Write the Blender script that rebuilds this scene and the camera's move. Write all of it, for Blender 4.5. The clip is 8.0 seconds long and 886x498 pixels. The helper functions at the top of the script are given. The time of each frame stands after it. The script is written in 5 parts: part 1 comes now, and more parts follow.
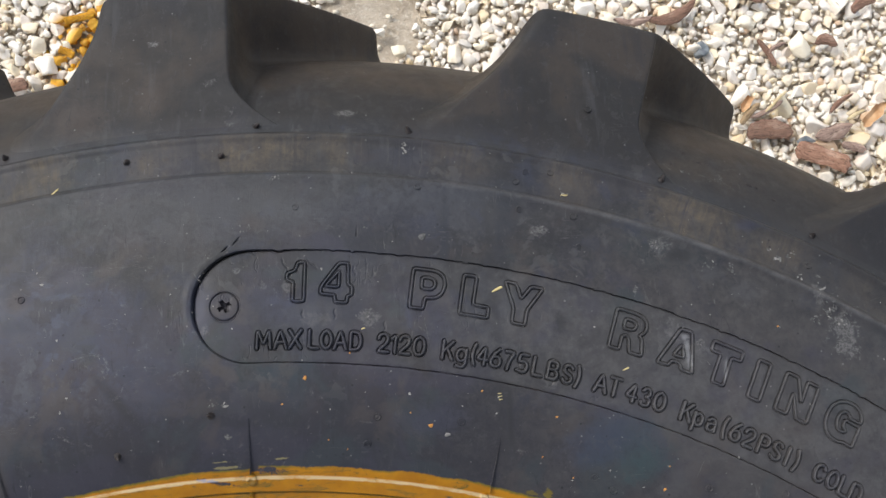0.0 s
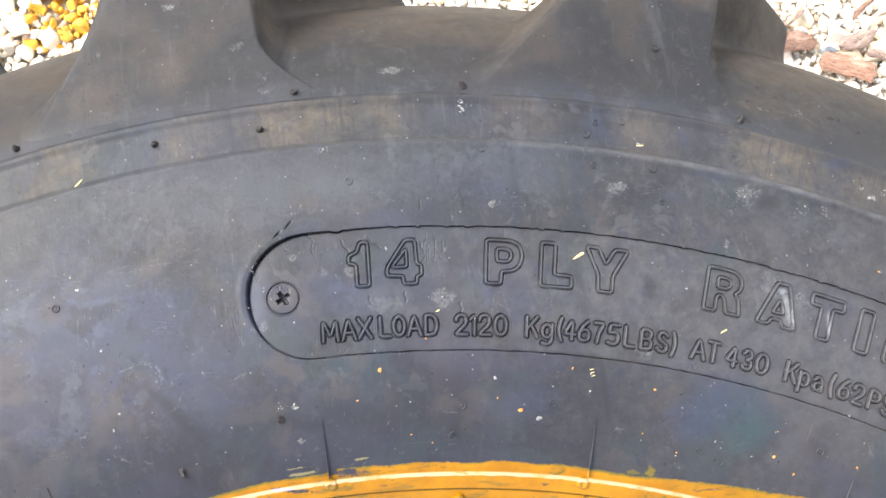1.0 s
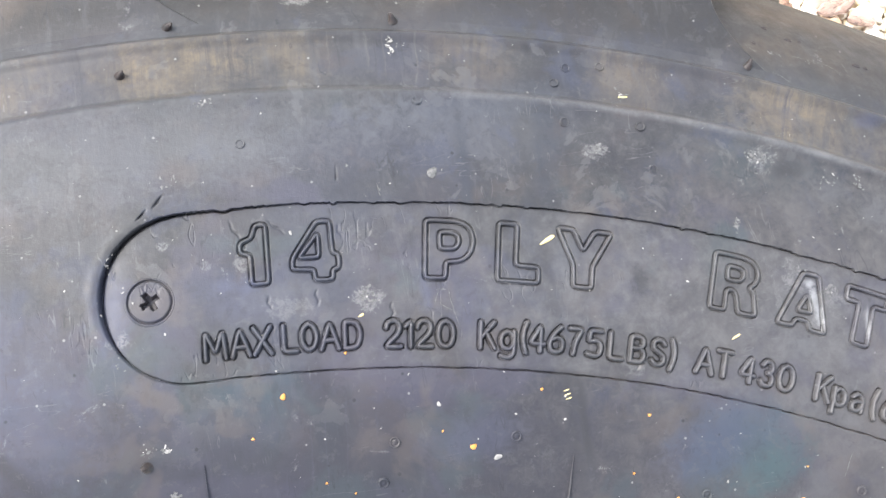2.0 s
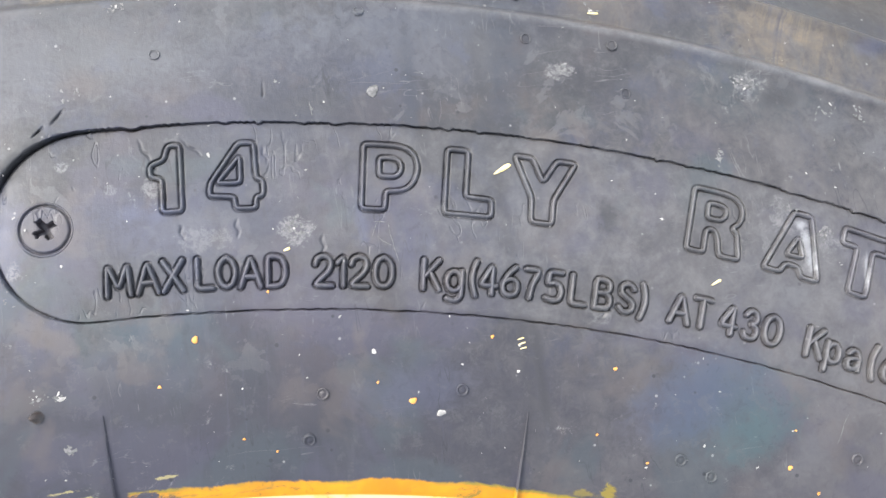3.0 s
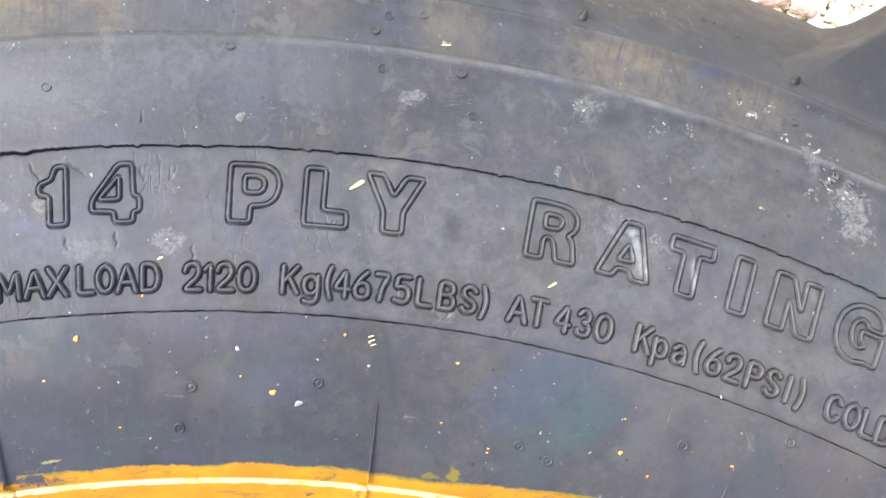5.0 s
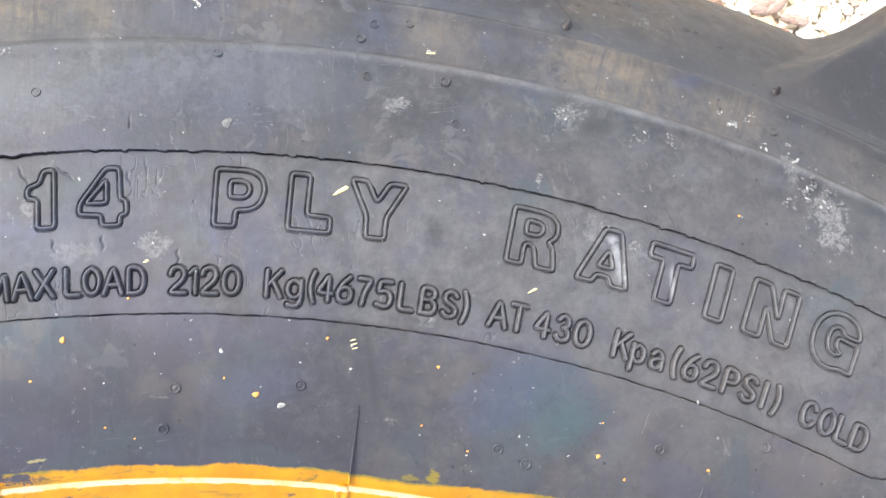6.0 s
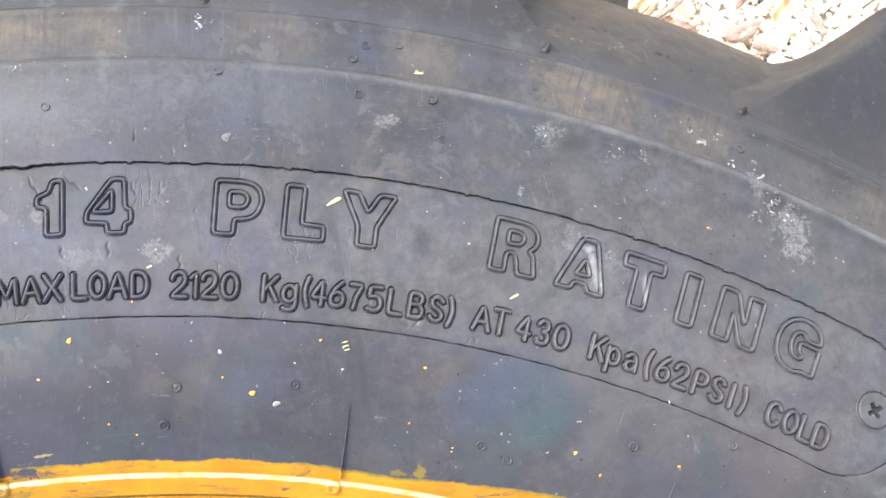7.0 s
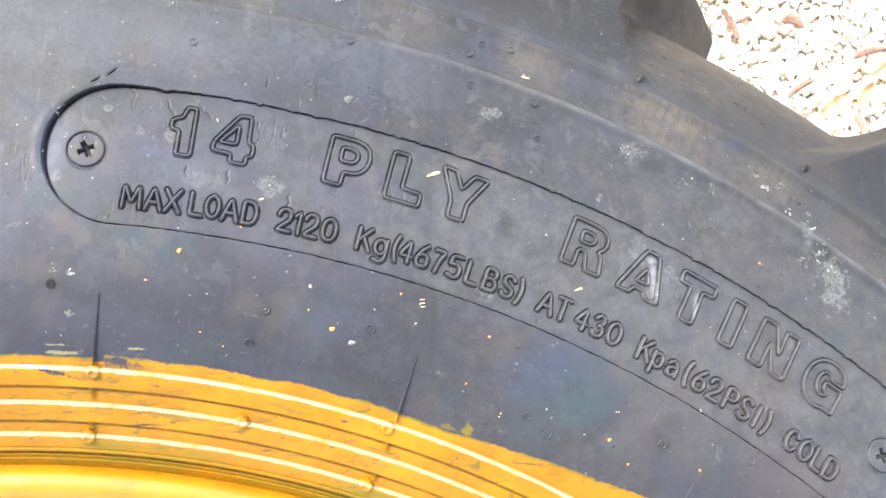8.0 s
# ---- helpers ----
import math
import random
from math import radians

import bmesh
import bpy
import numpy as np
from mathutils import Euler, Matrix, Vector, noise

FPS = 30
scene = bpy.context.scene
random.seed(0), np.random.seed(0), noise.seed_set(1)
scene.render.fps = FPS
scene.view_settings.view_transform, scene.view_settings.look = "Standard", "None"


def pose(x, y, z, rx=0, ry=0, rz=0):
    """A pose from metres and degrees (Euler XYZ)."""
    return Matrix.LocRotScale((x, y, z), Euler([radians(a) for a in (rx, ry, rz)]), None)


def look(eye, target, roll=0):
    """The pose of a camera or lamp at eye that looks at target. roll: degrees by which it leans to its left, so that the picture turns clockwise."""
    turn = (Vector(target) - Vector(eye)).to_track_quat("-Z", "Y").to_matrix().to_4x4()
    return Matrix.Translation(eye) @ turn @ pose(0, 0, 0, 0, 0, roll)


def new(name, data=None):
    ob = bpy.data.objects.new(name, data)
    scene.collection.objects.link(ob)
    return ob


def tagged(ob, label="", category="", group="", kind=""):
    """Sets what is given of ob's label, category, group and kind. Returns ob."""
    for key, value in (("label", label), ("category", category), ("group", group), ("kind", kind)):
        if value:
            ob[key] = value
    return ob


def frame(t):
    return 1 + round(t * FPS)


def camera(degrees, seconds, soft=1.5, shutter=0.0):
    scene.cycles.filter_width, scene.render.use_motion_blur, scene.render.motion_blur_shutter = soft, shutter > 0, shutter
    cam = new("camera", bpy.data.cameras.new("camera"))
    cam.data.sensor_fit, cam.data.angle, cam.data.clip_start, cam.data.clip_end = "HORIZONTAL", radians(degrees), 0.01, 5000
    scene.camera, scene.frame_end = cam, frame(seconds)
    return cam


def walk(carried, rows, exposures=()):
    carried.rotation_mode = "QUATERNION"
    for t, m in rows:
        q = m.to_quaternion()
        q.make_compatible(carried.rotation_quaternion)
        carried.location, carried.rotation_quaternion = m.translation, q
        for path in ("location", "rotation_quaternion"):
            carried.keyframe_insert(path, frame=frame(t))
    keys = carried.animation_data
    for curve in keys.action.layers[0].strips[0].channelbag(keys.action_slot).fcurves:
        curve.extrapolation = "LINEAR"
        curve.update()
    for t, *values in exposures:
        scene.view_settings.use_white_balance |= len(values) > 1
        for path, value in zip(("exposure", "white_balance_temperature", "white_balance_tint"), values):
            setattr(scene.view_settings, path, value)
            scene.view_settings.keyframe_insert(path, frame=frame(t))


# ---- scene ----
# ------------------------------------------------------------------ camera
cam = camera(45.9, 8.0, soft=1.5)
# seconds, place in metres, turn in degrees; the wheel's axle is the z axis
ROWS = [
    (0.0, 0.0547, 0.3236, 0.5738, 4.55, -1.89, -3.66),
    (0.2, 0.0451, 0.3359, 0.5663, 1.83, -2.50, -6.21),
    (0.3, 0.0425, 0.3362, 0.5630, 1.38, -2.52, -7.09),
    (0.5, 0.0362, 0.3352, 0.5550, 0.12, -2.75, -8.17),
    (1.0, 0.0258, 0.3433, 0.5447, 0.21, -4.00, -7.99),
    (1.2, 0.0285, 0.3394, 0.5303, 0.48, -4.73, -7.73),
    (2.3, 0.0362, 0.3378, 0.4597, 0.42, -7.63, -8.90),
    (2.5, 0.0402, 0.3350, 0.4533, 0.70, -7.30, -8.61),
    (3.0, 0.0468, 0.3238, 0.4508, 0.33, -6.79, -7.95),
    (3.5, 0.0560, 0.3162, 0.4709, 0.43, -6.10, -7.04),
    (3.7, 0.0620, 0.3161, 0.4767, 0.61, -6.04, -7.73),
    (4.0, 0.0734, 0.3170, 0.4724, 1.50, -5.36, -9.58),
    (4.5, 0.0740, 0.3155, 0.4738, 1.91, -5.58, -8.91),
    (6.0, 0.0790, 0.3153, 0.4793, 2.02, -5.59, -8.03),
    (6.5, 0.0782, 0.3147, 0.4839, 2.37, -6.23, -7.52),
    (7.0, 0.0755, 0.3116, 0.4920, 3.36, -6.74, -7.85),
    (7.5, 0.0632, 0.3240, 0.4859, 3.46, -7.73, -5.78),
    (7.8, 0.0539, 0.3143, 0.4985, 3.65, -8.28, -1.08),
    (8.0, 0.0517, 0.2940, 0.5106, 4.85, -7.91, 2.77),
]
EXPOSURES = [(0.0, 0.52), (0.2, 0.97), (0.5, 1.42), (1.0, 1.90), (2.5, 2.26), (4.5, 2.24), (6.0, 2.22), (7.4, 2.28), (8.0, 2.32)]
walk(cam, [(t, pose(x, y, z, rx, ry, rz)) for t, x, y, z, rx, ry, rz in ROWS], EXPOSURES)

# ------------------------------------------------------------------ light
SUN_AZIMUTH, SUN_HEIGHT = -52.0, 46.0      # degrees, azimuth clockwise from +y
world = bpy.data.worlds.new("world")
scene.world = world
world.use_nodes = True
wn = world.node_tree.nodes
sky = wn.new("ShaderNodeTexSky")
sky.sky_type, sky.sun_disc = "NISHITA", False
sky.sun_elevation, sky.sun_rotation = radians(SUN_HEIGHT), radians(SUN_AZIMUTH)
sky.dust_density, sky.air_density, sky.ozone_density = 1.0, 1.0, 0.8
wn["Background"].inputs["Strength"].default_value = 0.195
haze = wn.new("ShaderNodeHueSaturation")        # a thin white overcast
haze.inputs["Saturation"].default_value = 0.42
world.node_tree.links.new(sky.outputs["Color"], haze.inputs["Color"])
world.node_tree.links.new(haze.outputs["Color"], wn["Background"].inputs["Color"])
sun = new("sun", bpy.data.lights.new("sun", "SUN"))
sun.data.energy, sun.data.angle, sun.data.color = 1.5, radians(24), (1.0, 0.95, 0.88)
a, h = radians(SUN_AZIMUTH), radians(SUN_HEIGHT)
sun.matrix_world = look((3 * math.sin(a) * math.cos(h), 3 * math.cos(a) * math.cos(h), 3 * math.sin(h)), (0, 0, 0))


# ------------------------------------------------------------------ materials
class Nodes:
    """A small helper that wires node trees."""

    def __init__(self, name):
        self.mat = bpy.data.materials.new(name)
        self.mat.use_nodes = True
        self.n, self.l = self.mat.node_tree.nodes, self.mat.node_tree.links
        self.bsdf = self.n["Principled BSDF"]
        self.pos = self.n.new("ShaderNodeNewGeometry").outputs["Position"]

    def link(self, a, b):
        if isinstance(a, (int, float)):
            b.default_value = a
        elif isinstance(a, tuple):
            b.default_value = (*a, 1.0) if len(a) == 3 and len(b.default_value) == 4 else a
        else:
            self.l.new(a, b)

    def noise(self, scale, detail=3.0, rough=0.55, distort=0.0, vector=None, color=False):
        n = self.n.new("ShaderNodeTexNoise")
        for key, value in (("Scale", scale), ("Detail", detail), ("Roughness", rough), ("Distortion", distort)):
            n.inputs[key].default_value = value
        self.l.new(vector or self.pos, n.inputs["Vector"])
        return n.outputs["Color" if color else "Fac"]

    def span(self, value, lo, hi, to_lo=0.0, to_hi=1.0):
        n = self.n.new("ShaderNodeMapRange")
        n.interpolation_type = "SMOOTHSTEP"
        self.l.new(value, n.inputs["Value"])
        for key, v in (("From Min", lo), ("From Max", hi), ("To Min", to_lo), ("To Max", to_hi)):
            n.inputs[key].default_value = v
        return n.outputs["Result"]

    def math(self, op, a, b=0.0):
        n = self.n.new("ShaderNodeMath")
        n.operation = op
        self.link(a, n.inputs[0]), self.link(b, n.inputs[1])
        return n.outputs[0]

    def mix(self, fac, a, b):
        n = self.n.new("ShaderNodeMix")
        n.data_type = "RGBA"
        self.link(fac, n.inputs[0]), self.link(a, n.inputs[6]), self.link(b, n.inputs[7])
        return n.outputs[2]

    def bump(self, height, strength, distance, normal=None):
        n = self.n.new("ShaderNodeBump")
        n.inputs["Strength"].default_value, n.inputs["Distance"].default_value = strength, distance
        self.l.new(height, n.inputs["Height"])
        if normal:
            self.l.new(normal, n.inputs["Normal"])
        return n.outputs["Normal"]

    def shifted(self, offset, scale=(1, 1, 1), turn=0.0):
        n = self.n.new("ShaderNodeMapping")
        n.inputs["Location"].default_value, n.inputs["Scale"].default_value = offset, scale
        n.inputs["Rotation"].default_value = (0, 0, turn)
        self.l.new(self.pos, n.inputs["Vector"])
        return n.outputs["Vector"]

    def gradient(self, kind, loc, scale=(1, 1, 1), turn=(0, 0, 0), inverse=False):
        """A gradient texture in a moved frame; inverse: the frame itself is moved, turned and stretched."""
        m, g = self.n.new("ShaderNodeMapping"), self.n.new("ShaderNodeTexGradient")
        m.vector_type, g.gradient_type = "TEXTURE" if inverse else "POINT", kind
        m.inputs["Location"].default_value, m.inputs["Scale"].default_value, m.inputs["Rotation"].default_value = loc, scale, turn
        self.l.new(self.pos, m.inputs["Vector"])
        self.l.new(m.outputs[0], g.inputs["Vector"])
        return g.outputs["Fac"]

    def hub_distance(self):
        """Distance from the wheel's axle, to half a metre."""
        return self.math("MULTIPLY", self.math("SUBTRACT", 1.0, self.gradient("SPHERICAL", (0, 0, 0), (0.5, 0.5, 1000), inverse=True)), 0.5)

    def radius(self):
        s = self.n.new("ShaderNodeSeparateXYZ")
        self.l.new(self.pos, s.inputs[0])
        return self.math("SQRT", self.math("ADD", self.math("MULTIPLY", s.outputs[0], s.outputs[0]), self.math("MULTIPLY", s.outputs[1], s.outputs[1])))

    def done(self, color, rough, normal=None, metal=0.0, specular=0.5):
        self.link(color, self.bsdf.inputs["Base Color"]), self.link(rough, self.bsdf.inputs["Roughness"])
        self.bsdf.inputs["Metallic"].default_value = metal
        self.bsdf.inputs["Specular IOR Level"].default_value = specular
        if normal:
            self.l.new(normal, self.bsdf.inputs["Normal"])
        return self.mat


RINGS = (0.2854, 0.2775, 0.2702)               # outer edges of the moulded rings round the bead
# sidewall stains, painted sheen and shade: x, y, half length, half width in metres, strength
PALE_STAINS_AND_SHEEN = [(0.1366, 0.3105, 0.0015, 0.0050, 0.85), (0.1343, 0.3168, 0.0032, 0.0022, 0.50), (0.1290, 0.3150, 0.0012, 0.0040, 0.45), (0.1452, 0.3128, 0.0018, 0.0018, 0.45),
               (0.0275, 0.3290, 0.0050, 0.0022, 0.30), (0.1372, 0.3122, 0.0011, 0.0046, 0.95), (0.1327, 0.3195, 0.0020, 0.0036, 0.60), (0.1416, 0.3122, 0.0022, 0.0026, 0.60),
               (0.1480, 0.3070, 0.0007, 0.0040, 0.60), (0.1731, 0.2988, 0.0008, 0.0032, 0.45), (0.1875, 0.3146, 0.0042, 0.0078, 0.75), (0.1812, 0.3265, 0.0022, 0.0036, 0.55), (0.0053, 0.3447, 0.0016, 0.0010, 0.55),
               (0.0197, 0.3389, 0.0018, 0.0022, 0.50), (0.0128, 0.3398, 0.0014, 0.0012, 0.40), (-0.0214, 0.4206, 0.0022, 0.0009, 0.80), (-0.0035, 0.4068, 0.0020, 0.0014, 0.50), (0.0390, 0.3945, 0.0035, 0.0012, 0.60),
               (0.1326, 0.3446, 0.0034, 0.0026, 0.45), (0.0961, 0.3517, 0.0030, 0.0015, 0.55), (0.0952, 0.3060, 0.0026, 0.0016, 0.45)]
# broad thin smears of dust: x, y, half length, half width in metres, strength, turn in degrees
SMEARS = [(0.0050, 0.3655, 0.0600, 0.0120, 0.45, 0.0), (0.0700, 0.3600, 0.0300, 0.0080, 0.25, -12.0), (0.0850, 0.3305, 0.0026, 0.0120, 0.50, -10.0), (0.1474, 0.3358, 0.0050, 0.0042, 0.40, 0.0), (0.1568, 0.3295, 0.0065, 0.0040, 0.40, -20.0), (0.1319, 0.3040, 0.0046, 0.0034, 0.45, 0.0), (0.0260, 0.3325, 0.0080, 0.0030, 0.40, 5.0),
          (0.1330, 0.3120, 0.0080, 0.0070, 0.30, 0.0), (0.0720, 0.3270, 0.0090, 0.0030, 0.25, 0.0), (0.0200, 0.3620, 0.0120, 0.0050, 0.30, 0.0), (-0.0030, 0.3560, 0.0100, 0.0050, 0.30, 20.0), (0.1300, 0.2760, 0.0080, 0.0040, 0.25, 30.0)]
# thin pale scratches: x, y, half length in metres, turn in degrees
SCRATCHES = [(0.0571, 0.3267, 0.0015, 72), (0.0584, 0.3281, 0.0012, 0), (0.0599, 0.3262, 0.0020, -82), (0.0603, 0.3225, 0.0020, -88), (0.0588, 0.3246, 0.0017, -40),
             (0.1449, 0.3630, 0.0026, -38), (0.1601, 0.3640, 0.0024, -35), (0.1630, 0.3605, 0.0028, -42), (0.1370, 0.2790, 0.0030, 55), (0.0490, 0.3500, 0.0014, 85)]
# one broad paler patch over the right of the sidewall
PALE_SIDE = (0.150, 0.290, 0.085, 0.070, 0.85)
# the last three paint the shade round the right tread bar
DARK_STAINS_AND_SHADE = [(0.1385, 0.3421, 0.0050, 0.0028, 0.8), (0.0804, 0.3200, 0.0016, 0.0400, 0.55), (0.0826, 0.2975, 0.0013, 0.0130, 0.75),
               (0.2041, 0.3251, 0.0080, 0.0060, 0.6), (0.2200, 0.3450, 0.0400, 0.0260, 0.95), (0.1760, 0.3600, 0.0240, 0.0130, 0.8)]
# mud on the shoulder band: degrees round the wheel, half length in metres, strength
MUD = [(-17.0, 0.020, 0.6), (-8.6, 0.014, 0.85), (-3.2, 0.010, 0.5), (1.6, 0.020, 0.9), (5.2, 0.009, 0.5), (11.0, 0.012, 0.35), (16.3, 0.010, 0.45), (22.6, 0.018, 0.95), (26.6, 0.012, 0.7), (33.0, 0.026, 0.6)]
BROWN_STAINS = [(-0.0455, 0.3970, 0.0130, 0.0085, 0.65), (-0.0227, 0.4032, 0.0050, 0.0062, 0.6), (-0.0587, 0.3399, 0.0045, 0.0050, 0.6), (0.0099, 0.3591, 0.0050, 0.0040, 0.4)]
BLUE_STAINS = [(-0.0525, 0.3305, 0.0200, 0.0160, 0.75), (0.0200, 0.3310, 0.0090, 0.0040, 0.7), (-0.0220, 0.3120, 0.0160, 0.0120, 0.55), (0.0600, 0.2980, 0.0120, 0.0050, 0.5), (0.0450, 0.3600, 0.0300, 0.0080, 0.3), (0.1622, 0.3501, 0.0045, 0.0022, 0.7)]


def rubber_material(name):
    """Old tyre rubber under dust: mottled, stained, brown with dried mud below the shoulder, yellow paint on the bead."""
    k = Nodes(name)
    r = k.hub_distance()
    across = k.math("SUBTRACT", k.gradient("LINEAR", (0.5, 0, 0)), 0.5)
    height = k.gradient("LINEAR", (0, 0, 0), turn=(0, radians(90), 0))
    blotch = k.noise(38, 5, 0.62, 0.2)
    grime = k.noise(150, 7, 0.72, 0.25, k.shifted((5.0, 3.0, 0)))
    grain = k.noise(620, 5, 0.7)
    ragged = k.math("MULTIPLY", k.math("SUBTRACT", k.noise(330, 6, 0.75, 0.6), 0.5), 4.2)
    crumbs = k.noise(1100, 5, 0.75, 0.8)

    def hairlines(scale, stretch, turn, seed, width):
        """Thin scratches: the narrow contour of a stretched noise, broken up by another."""
        value = k.noise(scale, 3, 0.6, 0.3, k.shifted((seed, seed, 0), stretch, turn))
        line = k.span(k.math("ABSOLUTE", k.math("SUBTRACT", value, 0.5)), width, width * 0.3)
        return k.math("MULTIPLY", line, k.span(k.noise(45, 4, 0.7, 0.5, k.shifted((seed + 3.0, 1.0, 0))), 0.56, 0.64))

    def specks(scale, seed, size, share):
        """Sparse dots, each in a cell of its own."""
        v = k.n.new("ShaderNodeTexVoronoi")
        v.inputs["Scale"].default_value = scale
        k.l.new(k.shifted((seed, seed, 0), (1, 1, 0)), v.inputs["Vector"])
        c = k.n.new("ShaderNodeSeparateColor")
        k.l.new(v.outputs["Color"], c.inputs[0])
        dot = k.span(v.outputs["Distance"], size, size * 0.6)
        return k.math("MULTIPLY", dot, k.span(c.outputs[0], 1 - share, 1 - share * 0.6))

    def stain(x, y, a, b, strength, soft=False, turn=0.0):
        near = k.gradient("SPHERICAL", (x, y, 0), (2 * a, 2 * b, 100), (0, 0, radians(turn)), True)
        away = k.math("MULTIPLY", k.math("SUBTRACT", 1.0, near), 2.0)
        if soft:
            return k.span(k.math("ADD", away, k.math("MULTIPLY", ragged, 0.45)), 1.25, 0.15, 0, strength)
        return k.span(k.math("ADD", away, ragged), 1.05, 0.55, 0, strength)

    line = k.n.new("ShaderNodeTexNoise")                # marks that run outward from the hub
    line.noise_dimensions = "1D"
    for key, value in (("Scale", 1300.0), ("Detail", 6.0), ("Roughness", 0.72)):
        line.inputs[key].default_value = value
    k.link(k.math("ADD", k.gradient("RADIAL", (0, 0, 0)), k.math("MULTIPLY", blotch, 0.0020)), line.inputs["W"])
    scrape = k.math("ADD", 0.5, k.math("MULTIPLY", k.math("SUBTRACT", line.outputs["Fac"], 0.5), k.span(k.noise(55, 4, 0.6, 0.3, k.shifted((6.6, 1.1, 0))), 0.42, 0.60, 0.15, 1.0)))
    color = k.mix(k.span(blotch, 0.35, 0.68), (0.0145, 0.0145, 0.0160), (0.0250, 0.0245, 0.0255))
    color = k.mix(k.span(grime, 0.46, 0.66, 0, 0.40), color, (0.034, 0.034, 0.035))
    color = k.mix(k.span(grain, 0.52, 0.70, 0, 0.32), color, (0.044, 0.044, 0.045))
    color = k.mix(k.span(grain, 0.46, 0.32, 0, 0.32), color, (0.012, 0.012, 0.014))
    # soft patches of blue, violet, brown and green, as weathered rubber shows them
    for scale, seed, lo, hi, strength, hue in ((15, 3.1, 0.50, 0.62, 0.62, (0.021, 0.024, 0.039)), (19, 7.7, 0.50, 0.64, 0.60, (0.036, 0.028, 0.033)), (24, 1.7, 0.55, 0.66, 0.60, (0.018, 0.031, 0.036)),
                                               (34, 5.3, 0.53, 0.63, 0.50, (0.040, 0.038, 0.040)), (42, 9.1, 0.54, 0.62, 0.55, (0.028, 0.030, 0.046)), (46, 2.2, 0.56, 0.64, 0.50, (0.014, 0.013, 0.016))):
        patch = k.span(k.noise(scale, 4, 0.55, 0.5, k.shifted((seed, 0.4 * seed, 0))), lo, hi, 0, strength)
        color = k.mix(k.math("MULTIPLY", patch, k.span(r, 0.345, 0.356, 1.0, 0.45)), color, hue)
    bloom = k.noise(75, 5, 0.65, 0.2, k.shifted((2.7, 9.4, 0)))
    color = k.mix(k.span(bloom, 0.56, 0.66, 0, 0.40), color, (0.025, 0.029, 0.047))
    color = k.mix(k.span(bloom, 0.44, 0.34, 0, 0.40), color, (0.034, 0.027, 0.025))
    for scale, seed, lo, strength, hue in ((22, 12.3, 0.575, 0.26, (0.042, 0.043, 0.048)), (30, 15.8, 0.585, 0.30, (0.0150, 0.0145, 0.0170)), (60, 18.4, 0.60, 0.30, (0.046, 0.046, 0.050)), (95, 21.9, 0.63, 0.40, (0.060, 0.059, 0.060)),
                                           (85, 25.0, 0.63, 0.40, (0.0120, 0.0115, 0.0130))):
        color = k.mix(k.span(k.noise(scale, 7, 0.62, 0.5, k.shifted((seed, 0.7 * seed, 0))), lo, lo + 0.012, 0, strength), color, hue)
    # less dust lies between the plate and the bead
    color = k.mix(k.span(k.math("ADD", r, k.math("MULTIPLY", k.math("SUBTRACT", blotch, 0.5), 0.03)), 0.316, 0.303, 0.0, 0.70), color, (0.0160, 0.0150, 0.0195))
    # the outer sidewall is toned darker towards the right
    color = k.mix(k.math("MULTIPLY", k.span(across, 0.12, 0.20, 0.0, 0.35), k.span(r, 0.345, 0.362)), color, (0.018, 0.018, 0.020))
    # dried mud on the band below the shoulder, rubbed off in scrapes
    band = k.math("MULTIPLY", k.span(r, 0.3750, 0.3755), k.span(r, 0.3886, 0.3880))
    caked = 0.0
    for deg, half, strength in MUD:
        x, y = 0.382 * math.sin(radians(deg)), 0.382 * math.cos(radians(deg))
        caked = k.math("MAXIMUM", caked, stain(x, y, half, 0.0110, strength, True, -deg))
    mud = k.math("MULTIPLY", band, caked)
    mud = k.math("MULTIPLY", mud, k.span(scrape, 0.40, 0.56, 0.40, 1.0))
    mud = k.math("MULTIPLY", mud, k.span(grime, 0.34, 0.60, 0.55, 1.0))
    mud = k.math("MULTIPLY", mud, k.span(k.noise(65, 5, 0.65, 0.4, k.shifted((1.3, 5.2, 0))), 0.38, 0.56, 0.35, 1.0))
    color = k.mix(mud, color, (0.096, 0.075, 0.050))
    color = k.mix(k.math("MULTIPLY", band, k.span(scrape, 0.58, 0.72, 0, 0.5)), color, (0.060, 0.056, 0.052))
    color = k.mix(k.math("MULTIPLY", band, k.span(scrape, 0.42, 0.30, 0, 0.5)), color, (0.014, 0.013, 0.013))
    color = k.mix(k.span(r, 0.389, 0.397, 0, 0.72), color, (0.0135, 0.0120, 0.0112))       # clean rubber on the shoulder
    shoulder = k.math("MULTIPLY", k.span(r, 0.386, 0.398), k.span(k.noise(30, 4, 0.6, 0.4, k.shifted((4.3, 0.2, 0))), 0.48, 0.66, 0, 0.75))
    color = k.mix(shoulder, color, (0.036, 0.028, 0.022))
    muddy = k.math("MULTIPLY", k.span(height, 0.238, 0.228), k.span(k.noise(60, 5, 0.65, 0.2, k.shifted((8.3, 3.2, 0))), 0.30, 0.62, 0.20, 0.70))
    color = k.mix(muddy, color, (0.044, 0.031, 0.021))      # earth in the tread
    color = k.mix(k.math("MULTIPLY", k.span(r, 0.318, 0.312), k.span(scrape, 0.54, 0.66, 0, 0.28)), color, (0.034, 0.034, 0.046))
    # streaks, stains, scuffs and pale specks, with some shade and sheen painted in
    streak = k.noise(60, 4, 0.65, 0.2, k.shifted((0, 0, 0), (3.5, 0.55, 1), radians(-6)))
    color = k.mix(k.span(streak, 0.56, 0.74, 0, 0.45), color, (0.044, 0.044, 0.047))
